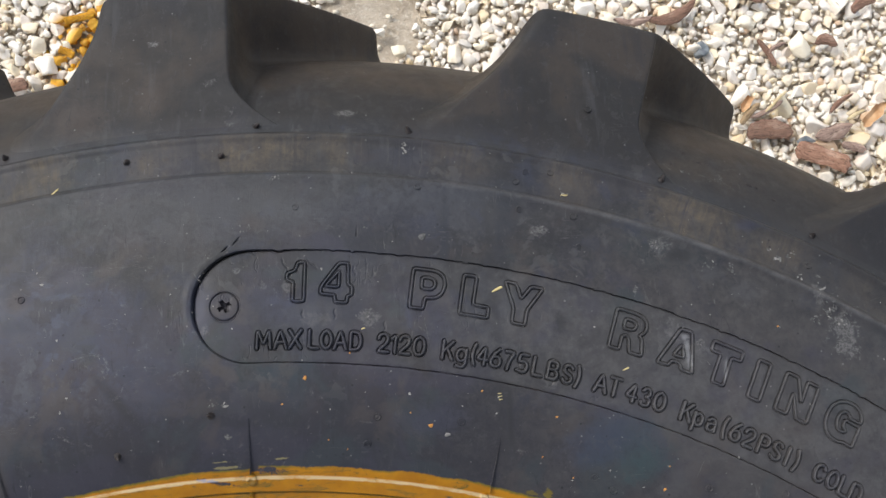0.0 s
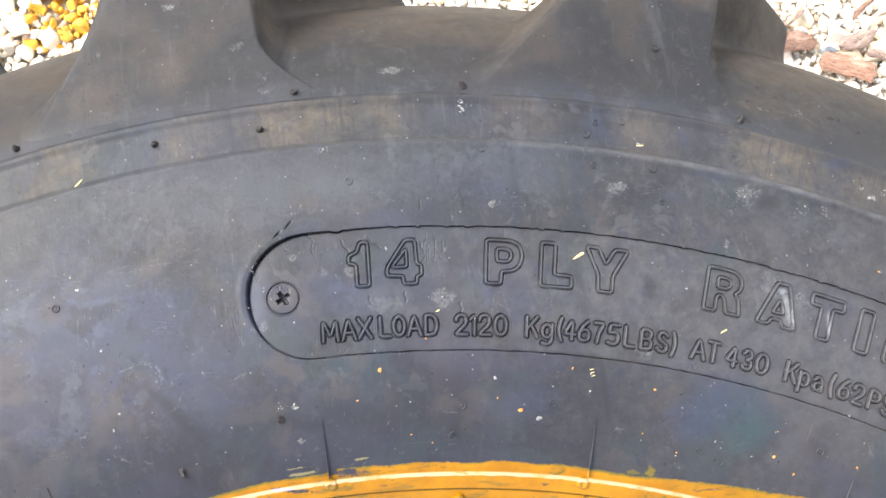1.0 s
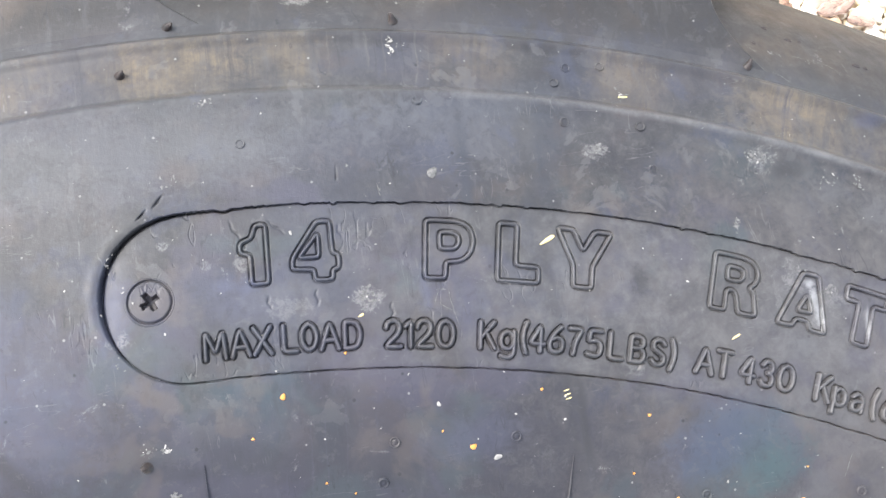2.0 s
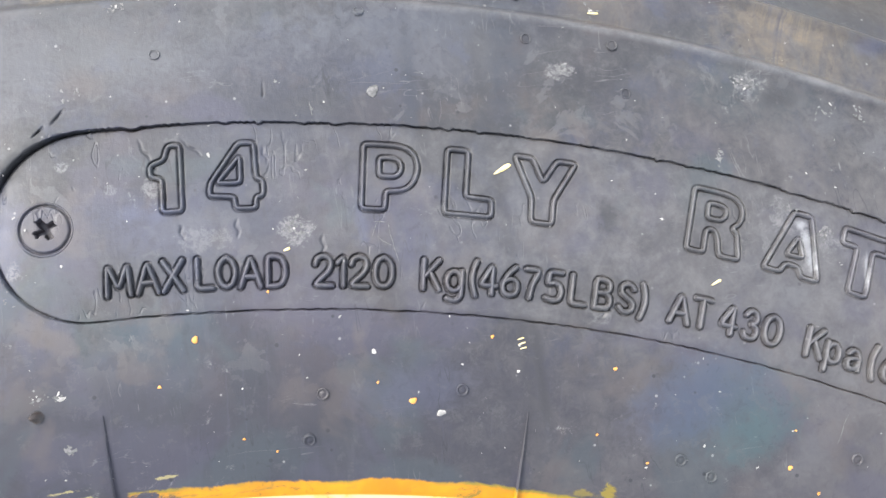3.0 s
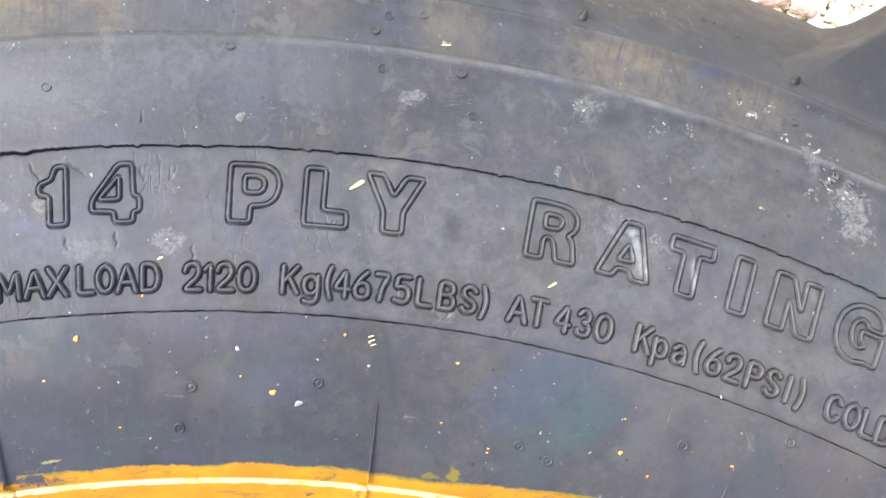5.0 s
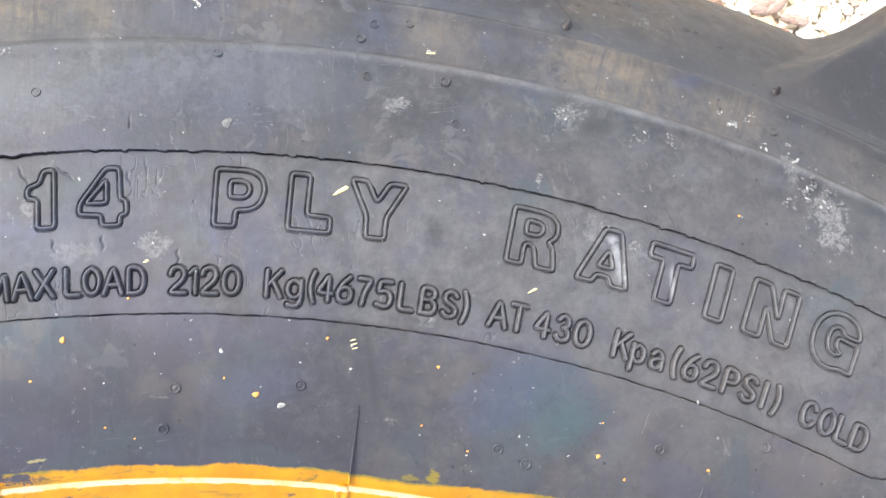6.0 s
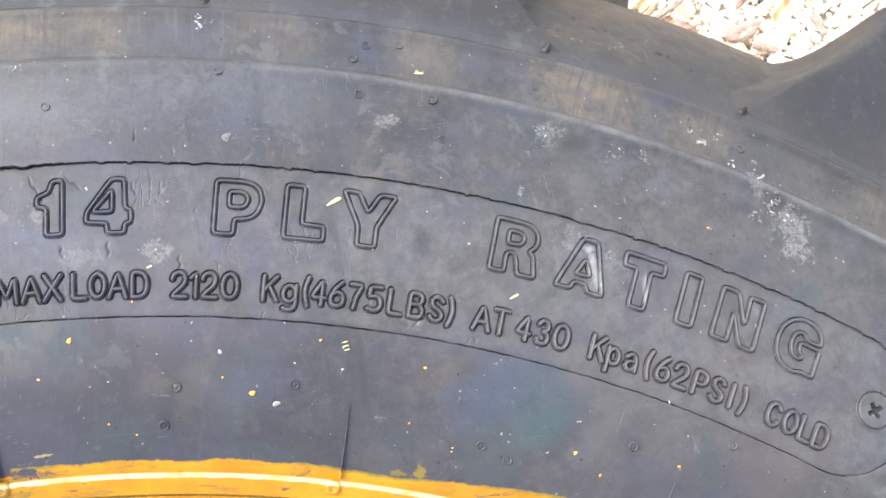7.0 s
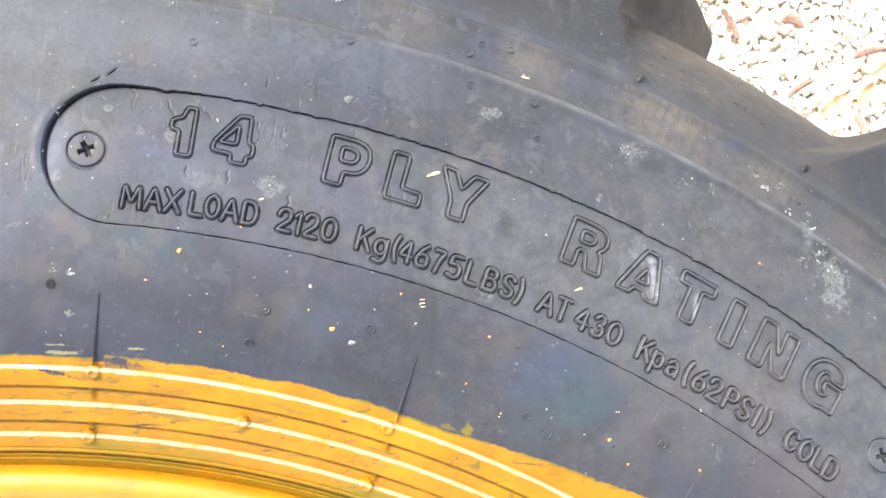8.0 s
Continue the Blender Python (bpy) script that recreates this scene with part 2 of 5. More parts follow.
    color = k.mix(k.span(streak, 0.44, 0.30, 0, 0.5), color, (0.016, 0.016, 0.019))
    color = k.mix(stain(*PALE_SIDE, True), color, k.mix(k.span(grime, 0.36, 0.64), (0.038, 0.0350, 0.0345), (0.056, 0.0515, 0.0495)))
    for scale, seed, lo, strength, hue in ((38, 51.0, 0.50, 0.45, (0.033, 0.031, 0.046)), (44, 54.0, 0.55, 0.45, (0.028, 0.038, 0.041)), (50, 57.0, 0.54, 0.45, (0.056, 0.046, 0.040))):
        color = k.mix(k.math("MULTIPLY", k.span(r, 0.362, 0.352), k.span(k.noise(scale, 4, 0.55, 0.5, k.shifted((seed, 2.0, 0))), lo, lo + 0.09, 0, strength)), color, hue)
    color = k.mix(k.span(r, 0.317, 0.308, 0.0, 0.30), color, (0.0150, 0.0142, 0.0180))
    for x, y, a, b, strength in BLUE_STAINS:
        color = k.mix(stain(x, y, a, b, strength, True), color, (0.031, 0.033, 0.050))
    color = k.mix(stain(0.1160, 0.2875, 0.0150, 0.0100, 0.5, True), color, (0.018, 0.036, 0.044))
    color = k.mix(stain(0.1200, 0.2806, 0.0100, 0.0060, 0.6, True, 20.0), color, (0.021, 0.038, 0.041))
    color = k.mix(stain(0.1085, 0.2885, 0.0130, 0.0080, 0.5, True, 20.0), color, (0.027, 0.030, 0.052))
    color = k.mix(stain(0.0700, 0.3650, 0.0260, 0.0060, 0.5, True), color, (0.030, 0.034, 0.044))
    aged = stain(-0.0500, 0.3300, 0.0330, 0.0300, 1.0, True)
    for scale, seed, lo, hue in ((45, 31.0, 0.50, (0.030, 0.034, 0.056)), (58, 34.0, 0.55, (0.056, 0.058, 0.068)), (70, 37.0, 0.57, (0.042, 0.048, 0.072)), (52, 41.0, 0.58, (0.015, 0.014, 0.018))):
        color = k.mix(k.math("MULTIPLY", aged, k.span(k.noise(scale, 5, 0.6, 0.4, k.shifted((seed, 1.0, 0))), lo, lo + 0.05, 0, 0.6)), color, hue)
    for x, y, a, b, strength, angle in SMEARS:
        color = k.mix(stain(x, y, a, b, strength, True, angle), color, (0.056, 0.057, 0.061))
    for x, y, a, b in ((0.0160, 0.3350, 0.0030, 0.0020), (0.0205, 0.3346, 0.0034, 0.0020), (0.0550, 0.3290, 0.0012, 0.0050), (-0.0060, 0.3330, 0.0040, 0.0100)):
        color = k.mix(stain(x, y, a, b, 0.75, True), color, (0.035, 0.038, 0.060))
    for x, y, a, b, angle in ((0.0670, 0.3500, 0.0016, 0.0170, -5.0), (0.0855, 0.3530, 0.0040, 0.0150, -10.0), (0.0790, 0.3385, 0.0018, 0.0090, -8.0)):
        color = k.mix(stain(x, y, a, b, 0.45, True, angle), color, (0.016, 0.019, 0.026))
    # dark stains, and the tread bar's shade put into the colour
    for x, y, a, b, strength in DARK_STAINS_AND_SHADE:
        color = k.mix(stain(x, y, a, b, strength, True), color, (0.015, 0.0145, 0.016))
    for x, y, a, b, strength in BROWN_STAINS:
        color = k.mix(stain(x, y, a, b, strength, True), color, (0.044, 0.033, 0.027))
    color = k.mix(stain(-0.0290, 0.3080, 0.0125, 0.0022, 0.65, True, -51.0), color, (0.013, 0.012, 0.013))
    color = k.mix(stain(0.0997, 0.3233, 0.0020, 0.0031, 0.7), color, (0.013, 0.013, 0.014))
    scuff = k.math("MULTIPLY", k.span(k.noise(75, 7, 0.78, 1.2), 0.60, 0.70), k.span(k.noise(12, 2, 0.5, 0, k.shifted((9, 1, 0))), 0.44, 0.60))
    color = k.mix(k.math("MULTIPLY", k.math("MULTIPLY", scuff, k.span(crumbs, 0.42, 0.56)), 0.5), color, (0.15, 0.145, 0.14))
    # pale dirt, and sheen on the letter A put into the colour
    for x, y, a, b, strength in PALE_STAINS_AND_SHEEN:
        color = k.mix(k.math("MULTIPLY", stain(x, y, a, b, strength), k.span(crumbs, 0.40, 0.58, 0.12, 1.0)), color, (0.125, 0.121, 0.117))
    # brighter strips on A and T: pale smear with its glint painted in
    for x, y, a, b, angle in ((0.1372, 0.3118, 0.0012, 0.0050, 3.0), (0.1480, 0.3068, 0.0005, 0.0036, -14.0), (0.1367, 0.3170, 0.0014, 0.0010, 0.0)):
        color = k.mix(stain(x, y, a, b, 0.90, True, angle), color, (0.22, 0.22, 0.225))
    spot = k.math("SUBTRACT", stain(0.0436, 0.3285, 0.0030, 0.0027, 0.8), stain(0.0436, 0.3285, 0.0019, 0.0016, 0.7))
    color = k.mix(k.math("MULTIPLY", k.math("MAXIMUM", spot, 0.0), k.span(crumbs, 0.38, 0.56, 0.3, 1.0)), color, (0.125, 0.121, 0.117))
    scratch = k.noise(190, 4, 0.7, 0.4, k.shifted((0, 3, 0), (2.6, 0.35, 1), radians(28)))
    color = k.mix(k.span(scratch, 0.68, 0.76, 0, 0.35), color, (0.14, 0.135, 0.13))
    # small chips of the weathered skin, hairline scratches, dots
    chips = k.noise(300, 7, 0.75, 0.25, k.shifted((6.0, 2.0, 0)))
    color = k.mix(k.span(chips, 0.56, 0.64, 0, 0.26), color, (0.050, 0.049, 0.049))
    color = k.mix(k.span(chips, 0.44, 0.36, 0, 0.32), color, (0.012, 0.012, 0.015))
    lines = k.math("MAXIMUM", hairlines(70, (3.0, 0.35, 1), radians(14), 2.0, 0.006), hairlines(80, (0.4, 2.6, 1), radians(25), 5.0, 0.006))
    color = k.mix(k.math("MULTIPLY", lines, k.span(r, 0.385, 0.392, 0.24, 0.08)), color, (0.13, 0.127, 0.123))
    color = k.mix(k.math("MULTIPLY", hairlines(60, (2.2, 0.5, 1), radians(-50), 8.0, 0.007), 0.6), color, (0.010, 0.010, 0.012))
    color = k.mix(k.math("MULTIPLY", specks(330, 1.0, 0.11, 0.22), 0.55), color, (0.16, 0.155, 0.148))
    color = k.mix(k.math("MULTIPLY", specks(290, 4.0, 0.13, 0.25), 0.7), color, (0.008, 0.008, 0.010))
    # dust lying in the sunken plate
    plate = k.math("MULTIPLY", k.span(r, 0.3178, 0.3190), k.span(r, 0.3512, 0.3500))
    dusty = k.math("MULTIPLY", plate, k.span(across, -0.02, 0.10))
    color = k.mix(k.math("MULTIPLY", dusty, k.span(grime, 0.36, 0.62, 0.22, 0.58)), color, k.mix(k.span(chips, 0.38, 0.64), (0.044, 0.043, 0.044), (0.068, 0.066, 0.066)))
    # sky glint on the ridge's crest, painted pale, stronger to the right
    crest = k.math("MULTIPLY", k.span(r, 0.3730, 0.3742), k.span(r, 0.3756, 0.3749))
    color = k.mix(k.math("MULTIPLY", crest, k.math("MULTIPLY", k.span(k.noise(90, 5, 0.7), 0.36, 0.62, 0.20, 0.85), k.span(across, 0.03, 0.12, 0.15, 1.0))), color, (0.080, 0.078, 0.078))
    # pale line along the first ring's outer edge, beneath the paint
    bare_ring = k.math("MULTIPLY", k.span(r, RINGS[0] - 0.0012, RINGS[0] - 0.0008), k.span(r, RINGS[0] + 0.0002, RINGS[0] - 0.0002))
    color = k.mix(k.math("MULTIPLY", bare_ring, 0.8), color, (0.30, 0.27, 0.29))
    rough = k.math("ADD", k.span(grime, 0.3, 0.7, 0.44, 0.58), k.math("MULTIPLY", mud, 0.25))
    rough = k.math("ADD", rough, k.span(r, 0.389, 0.397, 0, 0.10))
    # yellow paint brushed past the rim onto the bead, with a ragged edge and bare gaps
    edge = k.math("ADD", r, k.math("MULTIPLY", k.math("SUBTRACT", k.noise(30, 2, 0.5), 0.5), 0.0032))
    edge = k.math("ADD", edge, k.math("MULTIPLY", k.math("SUBTRACT", k.noise(240, 5, 0.75, 1.0, k.shifted((0, 0, 0), (0.6, 0.5, 1))), 0.5), 0.0019))
    edge = k.math("ADD", edge, k.math("MULTIPLY", k.math("SUBTRACT", 1.0, k.span(across, 0.0050, 0.0095)), 0.0009))
    edge = k.math("SUBTRACT", edge, k.math("ADD", k.span(across, 0.080, 0.120, 0.0, 0.0014), k.span(across, 0.100, 0.168, 0.0, 0.0085)))
    over = k.span(edge, 0.2883, 0.2878)
    bare = k.span(k.noise(80, 6, 0.78, 0.6, k.shifted((2, 8, 0), (0.55, 2.4, 1))), 0.62, 0.67, 0, 0.85)
    over = k.math("MULTIPLY", over, k.math("SUBTRACT", 1.0, bare))
    for x, y, a, b in ((0.0115, 0.2868, 0.0052, 0.0012), (0.0078, 0.2878, 0.0016, 0.0016), (-0.0030, 0.2842, 0.0080, 0.0006)):
        over = k.math("MULTIPLY", over, k.math("SUBTRACT", 1.0, stain(x, y, a, b, 1.0, False, -12.0)))
    over = k.math("MAXIMUM", over, k.math("MAXIMUM", stain(0.0922, 0.2745, 0.0016, 0.0013, 0.9), stain(0.0880, 0.2748, 0.0030, 0.0007, 0.6, False, -18.0)))
    paint = k.mix(k.span(k.noise(60, 4, 0.65), 0.35, 0.65), (0.245, 0.097, 0.002), (0.325, 0.138, 0.003))
    paint = k.mix(k.span(grime, 0.5, 0.7, 0, 0.4), paint, (0.19, 0.095, 0.010))
    paint = k.mix(k.math("MULTIPLY", k.span(edge, 0.2871, 0.2879), k.span(k.noise(38, 3, 0.6, 0.0, k.shifted((3, 3, 0))), 0.36, 0.52, 0.2, 0.95)), paint, (0.105, 0.084, 0.012))
    paint = k.mix(k.span(across, 0.080, 0.150, 0.0, 0.75), paint, k.mix(k.span(k.noise(70, 5, 0.7), 0.38, 0.62), (0.110, 0.068, 0.004), (0.235, 0.105, 0.003)))
    dirt = k.noise(210, 6, 0.78, 0.8, k.shifted((4, 1, 0), (0.7, 1.5, 1)))
    paint = k.mix(k.span(dirt, 0.575, 0.64, 0, 0.8), paint, (0.085, 0.068, 0.014))
    paint = k.mix(k.span(k.noise(95, 6, 0.75, 0.4, k.shifted((5, 2, 0), (0.45, 2.2, 1))), 0.56, 0.63, 0, 0.65), paint, (0.090, 0.070, 0.016))
    low = k.math("MULTIPLY", k.span(r, 0.2715, 0.2675), k.span(k.noise(50, 5, 0.7, 0.4, k.shifted((9, 4, 0), (0.6, 1.8, 1))), 0.36, 0.60, 0.1, 0.75))
    paint = k.mix(low, paint, (0.150, 0.105, 0.006))       # green-grey scum above the flange
    for edge_r in RINGS:
        soil = k.math("MULTIPLY", k.span(r, edge_r - 0.0054, edge_r - 0.0051), k.span(r, edge_r - 0.0046, edge_r - 0.0049))
        paint = k.mix(k.math("MULTIPLY", soil, k.span(k.noise(140, 5, 0.75), 0.34, 0.56, 0.20, 0.85)), paint, (0.085, 0.055, 0.006))
        # whitish sky glint on each ring's edge, put into the paint colour
        ring_glint = k.math("MULTIPLY", k.span(k.math("ADD", r, k.math("MULTIPLY", k.math("SUBTRACT", dirt, 0.5), 0.0016)), edge_r - 0.0012, edge_r - 0.0008), k.span(r, edge_r + 0.0001, edge_r - 0.0003))
        paint = k.mix(k.math("MULTIPLY", ring_glint, k.span(k.noise(110, 5, 0.7), 0.30, 0.50, 0.20, 0.85)), paint, (0.42, 0.32, 0.175))
        chip = k.math("MULTIPLY", k.span(r, edge_r - 0.0030, edge_r - 0.0022), k.span(r, edge_r - 0.0009, edge_r - 0.0012))
        paint = k.mix(k.math("MULTIPLY", chip, k.span(k.noise(120, 6, 0.75, 0.3, k.shifted((edge_r * 900, 2, 0), (0.5, 1.6, 1))), 0.60, 0.64, 0, 0.85)), paint, (0.060, 0.056, 0.040))
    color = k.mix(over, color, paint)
    for x, y, a, b in ((-0.0008, 0.2899, 0.0036, 0.00035), (0.0000, 0.2882, 0.0048, 0.00045), (0.0165, 0.2898, 0.0030, 0.0003)):       # dry brush marks
        color = k.mix(stain(x, y, a, b, 0.75), color, (0.17, 0.145, 0.065))
    rough = k.math("SUBTRACT", rough, k.math("MULTIPLY", over, 0.12))
    normal = k.bump(grain, 0.12, 0.0004)
    normal = k.bump(grime, 0.10, 0.0008, normal)
    normal = k.bump(scratch, 0.10, 0.0004, normal)
    normal = k.bump(chips, 0.16, 0.0006, normal)
    wrinkle = k.math("MULTIPLY", plate, hairlines(55, (2.4, 0.7, 1), radians(8), 12.0, 0.012))
    normal = k.bump(k.math("SUBTRACT", 1.0, wrinkle), 0.35, 0.0005, normal)
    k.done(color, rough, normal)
    k.link(k.math("SUBTRACT", 0.31, k.math("MULTIPLY", over, 0.06)), k.bsdf.inputs["Specular IOR Level"])
    return k.mat


def paint_material():
    """Thick glossy yellow paint on steel, with brush streaks and ground-in dirt."""
    k = Nodes("yellow_paint")
    color = k.mix(k.span(k.noise(34, 4), 0.35, 0.68), (0.33, 0.135, 0.004), (0.41, 0.185, 0.008))
    streak = k.noise(45, 6, 0.72, 0.3, k.shifted((1, 2, 0), (0.5, 2.2, 1.5)))
    color = k.mix(k.span(streak, 0.55, 0.66, 0, 0.65), color, (0.16, 0.105, 0.012))
    color = k.mix(k.span(k.noise(160, 6, 0.75, 0.4), 0.62, 0.68, 0, 0.7), color, (0.09, 0.066, 0.018))
    return k.done(color, k.span(k.noise(70, 3), 0.3, 0.7, 0.26, 0.42), k.bump(k.noise(150, 5, 0.65), 0.35, 0.0006))


def plain_material(name, a, b, rough, scale=400):
    k = Nodes(name)
    return k.done(k.mix(k.span(k.noise(scale, 3), 0.35, 0.65), a, b), rough, k.bump(k.noise(scale * 3, 3), 0.3, 0.0003))


def gravel_material(name, single):
    k = Nodes(name)
    rnd = k.n.new("ShaderNodeObjectInfo").outputs["Random"] if single else k.n.new("ShaderNodeNewGeometry").outputs["Random Per Island"]
    ramp = k.n.new("ShaderNodeValToRGB")
    ramp.color_ramp.interpolation = "LINEAR"
    tones = [(0.0, (0.40, 0.37, 0.34)), (0.03, (0.56, 0.52, 0.47)), (0.05, (0.86, 0.79, 0.68)), (0.17, (0.84, 0.71, 0.52)), (0.21, (0.85, 0.77, 0.65)), (0.42, (0.86, 0.82, 0.74)),
             (0.60, (0.84, 0.73, 0.62)), (0.66, (0.88, 0.83, 0.75)), (0.88, (0.86, 0.76, 0.56)), (0.93, (0.84, 0.66, 0.40)), (0.955, (0.90, 0.85, 0.76)), (0.985, (0.66, 0.46, 0.30))]
    while len(ramp.color_ramp.elements) < len(tones):
        ramp.color_ramp.elements.new(0.5)
    for e, (p, c) in zip(ramp.color_ramp.elements, tones):
        e.position, e.color = p, (*c, 1)
    k.l.new(rnd, ramp.inputs[0])
    color = k.mix(k.span(k.noise(420, 5, 0.65), 0.46, 0.70, 0, 0.45), ramp.outputs[0], (0.72, 0.61, 0.47))
    # stones that caught the yellow overspray
    near = k.n.new("ShaderNodeVectorMath")
    near.operation = "DISTANCE"
    k.l.new(k.pos, near.inputs[0])
    near.inputs[1].default_value = (-0.110, 0.490, 0.0)
    reach = k.math("ADD", near.outputs["Value"], k.math("MULTIPLY", k.math("SUBTRACT", rnd, 0.5), 0.026))
    color = k.mix(k.span(reach, 0.022, 0.015, 0, 0.95), color, k.mix(k.span(k.noise(160, 4), 0.35, 0.65), (0.62, 0.30, 0.010), (0.86, 0.47, 0.016)))
    return k.done(color, k.span(k.noise(300, 3), 0.3, 0.7, 0.55, 0.8), k.bump(k.noise(900, 4), 0.5, 0.0008))


def soil_material():
    """Sandy soil, covered with pale pebbles further out."""
    k = Nodes("soil")
    color = k.mix(k.span(k.noise(90, 6, 0.7), 0.3, 0.7), (0.52, 0.43, 0.32), (0.70, 0.60, 0.47))
    color = k.mix(k.span(k.noise(420, 4, 0.7), 0.5, 0.7), color, (0.80, 0.73, 0.62))
    color = k.mix(k.span(k.noise(900, 4, 0.8), 0.60, 0.66, 0, 0.6), color, (0.26, 0.19, 0.13))
    v = k.n.new("ShaderNodeTexVoronoi")
    v.inputs["Scale"].default_value = 75
    k.l.new(k.pos, v.inputs["Vector"])
    c = k.n.new("ShaderNodeSeparateColor")
    k.l.new(v.outputs["Color"], c.inputs[0])
    stone = k.mix(k.span(c.outputs[0], 0.1, 0.9), (0.74, 0.65, 0.53), (0.85, 0.77, 0.66))
    stone = k.mix(k.span(c.outputs[1], 0.90, 0.94), stone, (0.58, 0.46, 0.34))
    stone = k.mix(k.span(v.outputs["Distance"], 0.50, 0.75), stone, (0.34, 0.30, 0.24))
    far = k.span(k.math("ADD", k.radius(), k.math("MULTIPLY", k.noise(14, 3), 0.12)), 1.02, 1.12)
    color = k.mix(far, color, stone)
    normal = k.bump(k.noise(350, 6, 0.75), 0.8, 0.004)
    normal = k.bump(k.math("MULTIPLY", far, k.math("SUBTRACT", 1.0, v.outputs["Distance"])), 0.8, 0.008, normal)
    return k.done(color, 0.9, normal)


def bark_material(name, tone, inner):
    """Fibrous bark or wood, its grain along the piece."""
    k = Nodes(name)
    k.pos = k.n.new("ShaderNodeTexCoord").outputs["Object"]
    grain = k.noise(900, 6, 0.75, 0.5, k.shifted((0, 0, 0), (0.16, 1.0, 1.0)))
    color = k.mix(k.span(grain, 0.36, 0.66), tuple(c * 0.68 for c in tone), tone)
    color = k.mix(k.span(k.noise(240, 5, 0.7, 0.3, k.shifted((3, 0, 0), (0.4, 1.0, 1.0))), 0.52, 0.66, 0, 0.8), color, inner)
    crack = k.noise(420, 4, 0.6, 0.8, k.shifted((7, 2, 0), (0.22, 1.0, 1.0)))
    color = k.mix(k.math("MULTIPLY", k.span(crack, 0.475, 0.497), k.span(crack, 0.522, 0.50)), color, tuple(c * 0.30 for c in tone))
    normal = k.bump(grain, 0.8, 0.0016)
    return k.done(color, 0.8, k.bump(crack, 0.5, 0.0014, normal))


RUBBER = rubber_material("tyre_rubber")
PAINT = paint_material()
GRAVEL = gravel_material("gravel", False)
PEBBLE = gravel_material("pebble", True)
SOIL = soil_material()
BARKS = {"brown": bark_material("brown_bark", (0.33, 0.185, 0.125), (0.43, 0.28, 0.20)), "red": bark_material("red_bark", (0.48, 0.255, 0.165), (0.58, 0.37, 0.26)),
         "grey": bark_material("weathered_bark", (0.47, 0.32, 0.25), (0.60, 0.45, 0.36)), "tan": bark_material("tan_wood", (0.52, 0.36, 0.20), (0.64, 0.49, 0.30)),
         "yellow": bark_material("sprayed_wood", (0.72, 0.33, 0.012), (0.86, 0.45, 0.02))}
BANDED = plain_material("dark_banded_stone", (0.085, 0.10, 0.115), (0.22, 0.24, 0.25), 0.6, 220)
LEAF = plain_material("dry_leaf", (0.50, 0.27, 0.12), (0.66, 0.43, 0.24), 0.7, 180)
STRAW = plain_material("dry_straw", (0.50, 0.38, 0.20), (0.66, 0.54, 0.33), 0.7)
DROPLET = plain_material("orange_paint_drop", (0.34, 0.135, 0.018), (0.44, 0.20, 0.04), 0.4)
CHALK = plain_material("pale_dirt", (0.12, 0.116, 0.108), (0.25, 0.238, 0.218), 0.8)
PINS = plain_material("whisker_rubber", (0.006, 0.004, 0.004), (0.016, 0.009, 0.007), 0.6, 900)
CRUST = plain_material("grey_crust", (0.048, 0.047, 0.046), (0.095, 0.092, 0.088), 0.8, 1500)
PITH = plain_material("yellow_seed", (0.42, 0.32, 0.12), (0.55, 0.46, 0.22), 0.6)


# ------------------------------------------------------------------ mesh helpers
def smoothstep(x):
    x = np.clip(x, 0, 1)
    return x * x * (3 - 2 * x)


def link_mesh(name, verts, faces, material, parent=None, label="", smooth=True):
    me = bpy.data.meshes.new(name)
    me.from_pydata([tuple(v) for v in verts], [], faces)
    me.polygons.foreach_set("use_smooth", [smooth] * len(me.polygons))
    me.materials.append(material)
    me.update()
    ob = new(name, me)
    ob.parent = parent
    return tagged(ob, label) if label else ob


def part(name, bm, material, parent, label=""):
    me = bpy.data.meshes.new(name)
    bm.to_mesh(me)
    bm.free()
    me.polygons.foreach_set("use_smooth", [True] * len(me.polygons))
    me.materials.append(material)
    ob = new(name, me)
    ob.parent = parent
    return tagged(ob, label) if label else ob


def shared(name, ob, m):
    """Another object on the same mesh, at the pose m under the same parent."""
    o = new(name, ob.data)
    o.parent, o.matrix_basis = ob.parent, m
    return o


def grid_faces(rows, cols, closed):
    i = np.arange(rows - 1)[:, None] * cols
    j = np.arange(cols if closed else cols - 1)[None, :]
    k = (j + 1) % cols
    return np.stack([i + j, i + cols + j, i + cols + k, i + k], -1).reshape(-1, 4).tolist()


def polar(r, deg):
    return r * math.sin(radians(deg)), r * math.cos(radians(deg))


# ------------------------------------------------------------------ wheel: tyre lying flat on its side
MID = 0.136                                   # half the tyre's width
PROFILE_R = [0.2560, 0.2620, 0.2705, 0.2780, 0.2860, 0.2950, 0.3050, 0.3150, 0.3250, 0.3350, 0.3450, 0.3550, 0.3650, 0.3722, 0.3740, 0.3815, 0.3875, 0.3925]
PROFILE_Z = [0.2490, 0.2558, 0.2610, 0.2645, 0.2672, 0.2685, 0.2690, 0.2685, 0.2675, 0.2660, 0.2643, 0.2618, 0.2588, 0.2560, 0.2553, 0.2525, 0.2500, 0.2466]
VALLEY = [(0.3965, 0.2437), (0.4020, 0.2387), (0.4080, 0.2317), (0.4125, 0.2260), (0.4155, 0.2213), (0.4185, 0.2160), (0.4215, 0.2080),
          (0.4252, 0.1970), (0.4292, 0.1830), (0.4322, 0.1690), (0.4345, 0.1520), (0.4352, 0.1360)]
PLATE_R, PLATE_HALF, PLATE_DEPTH = 0.3343, 0.01675, 0.0006
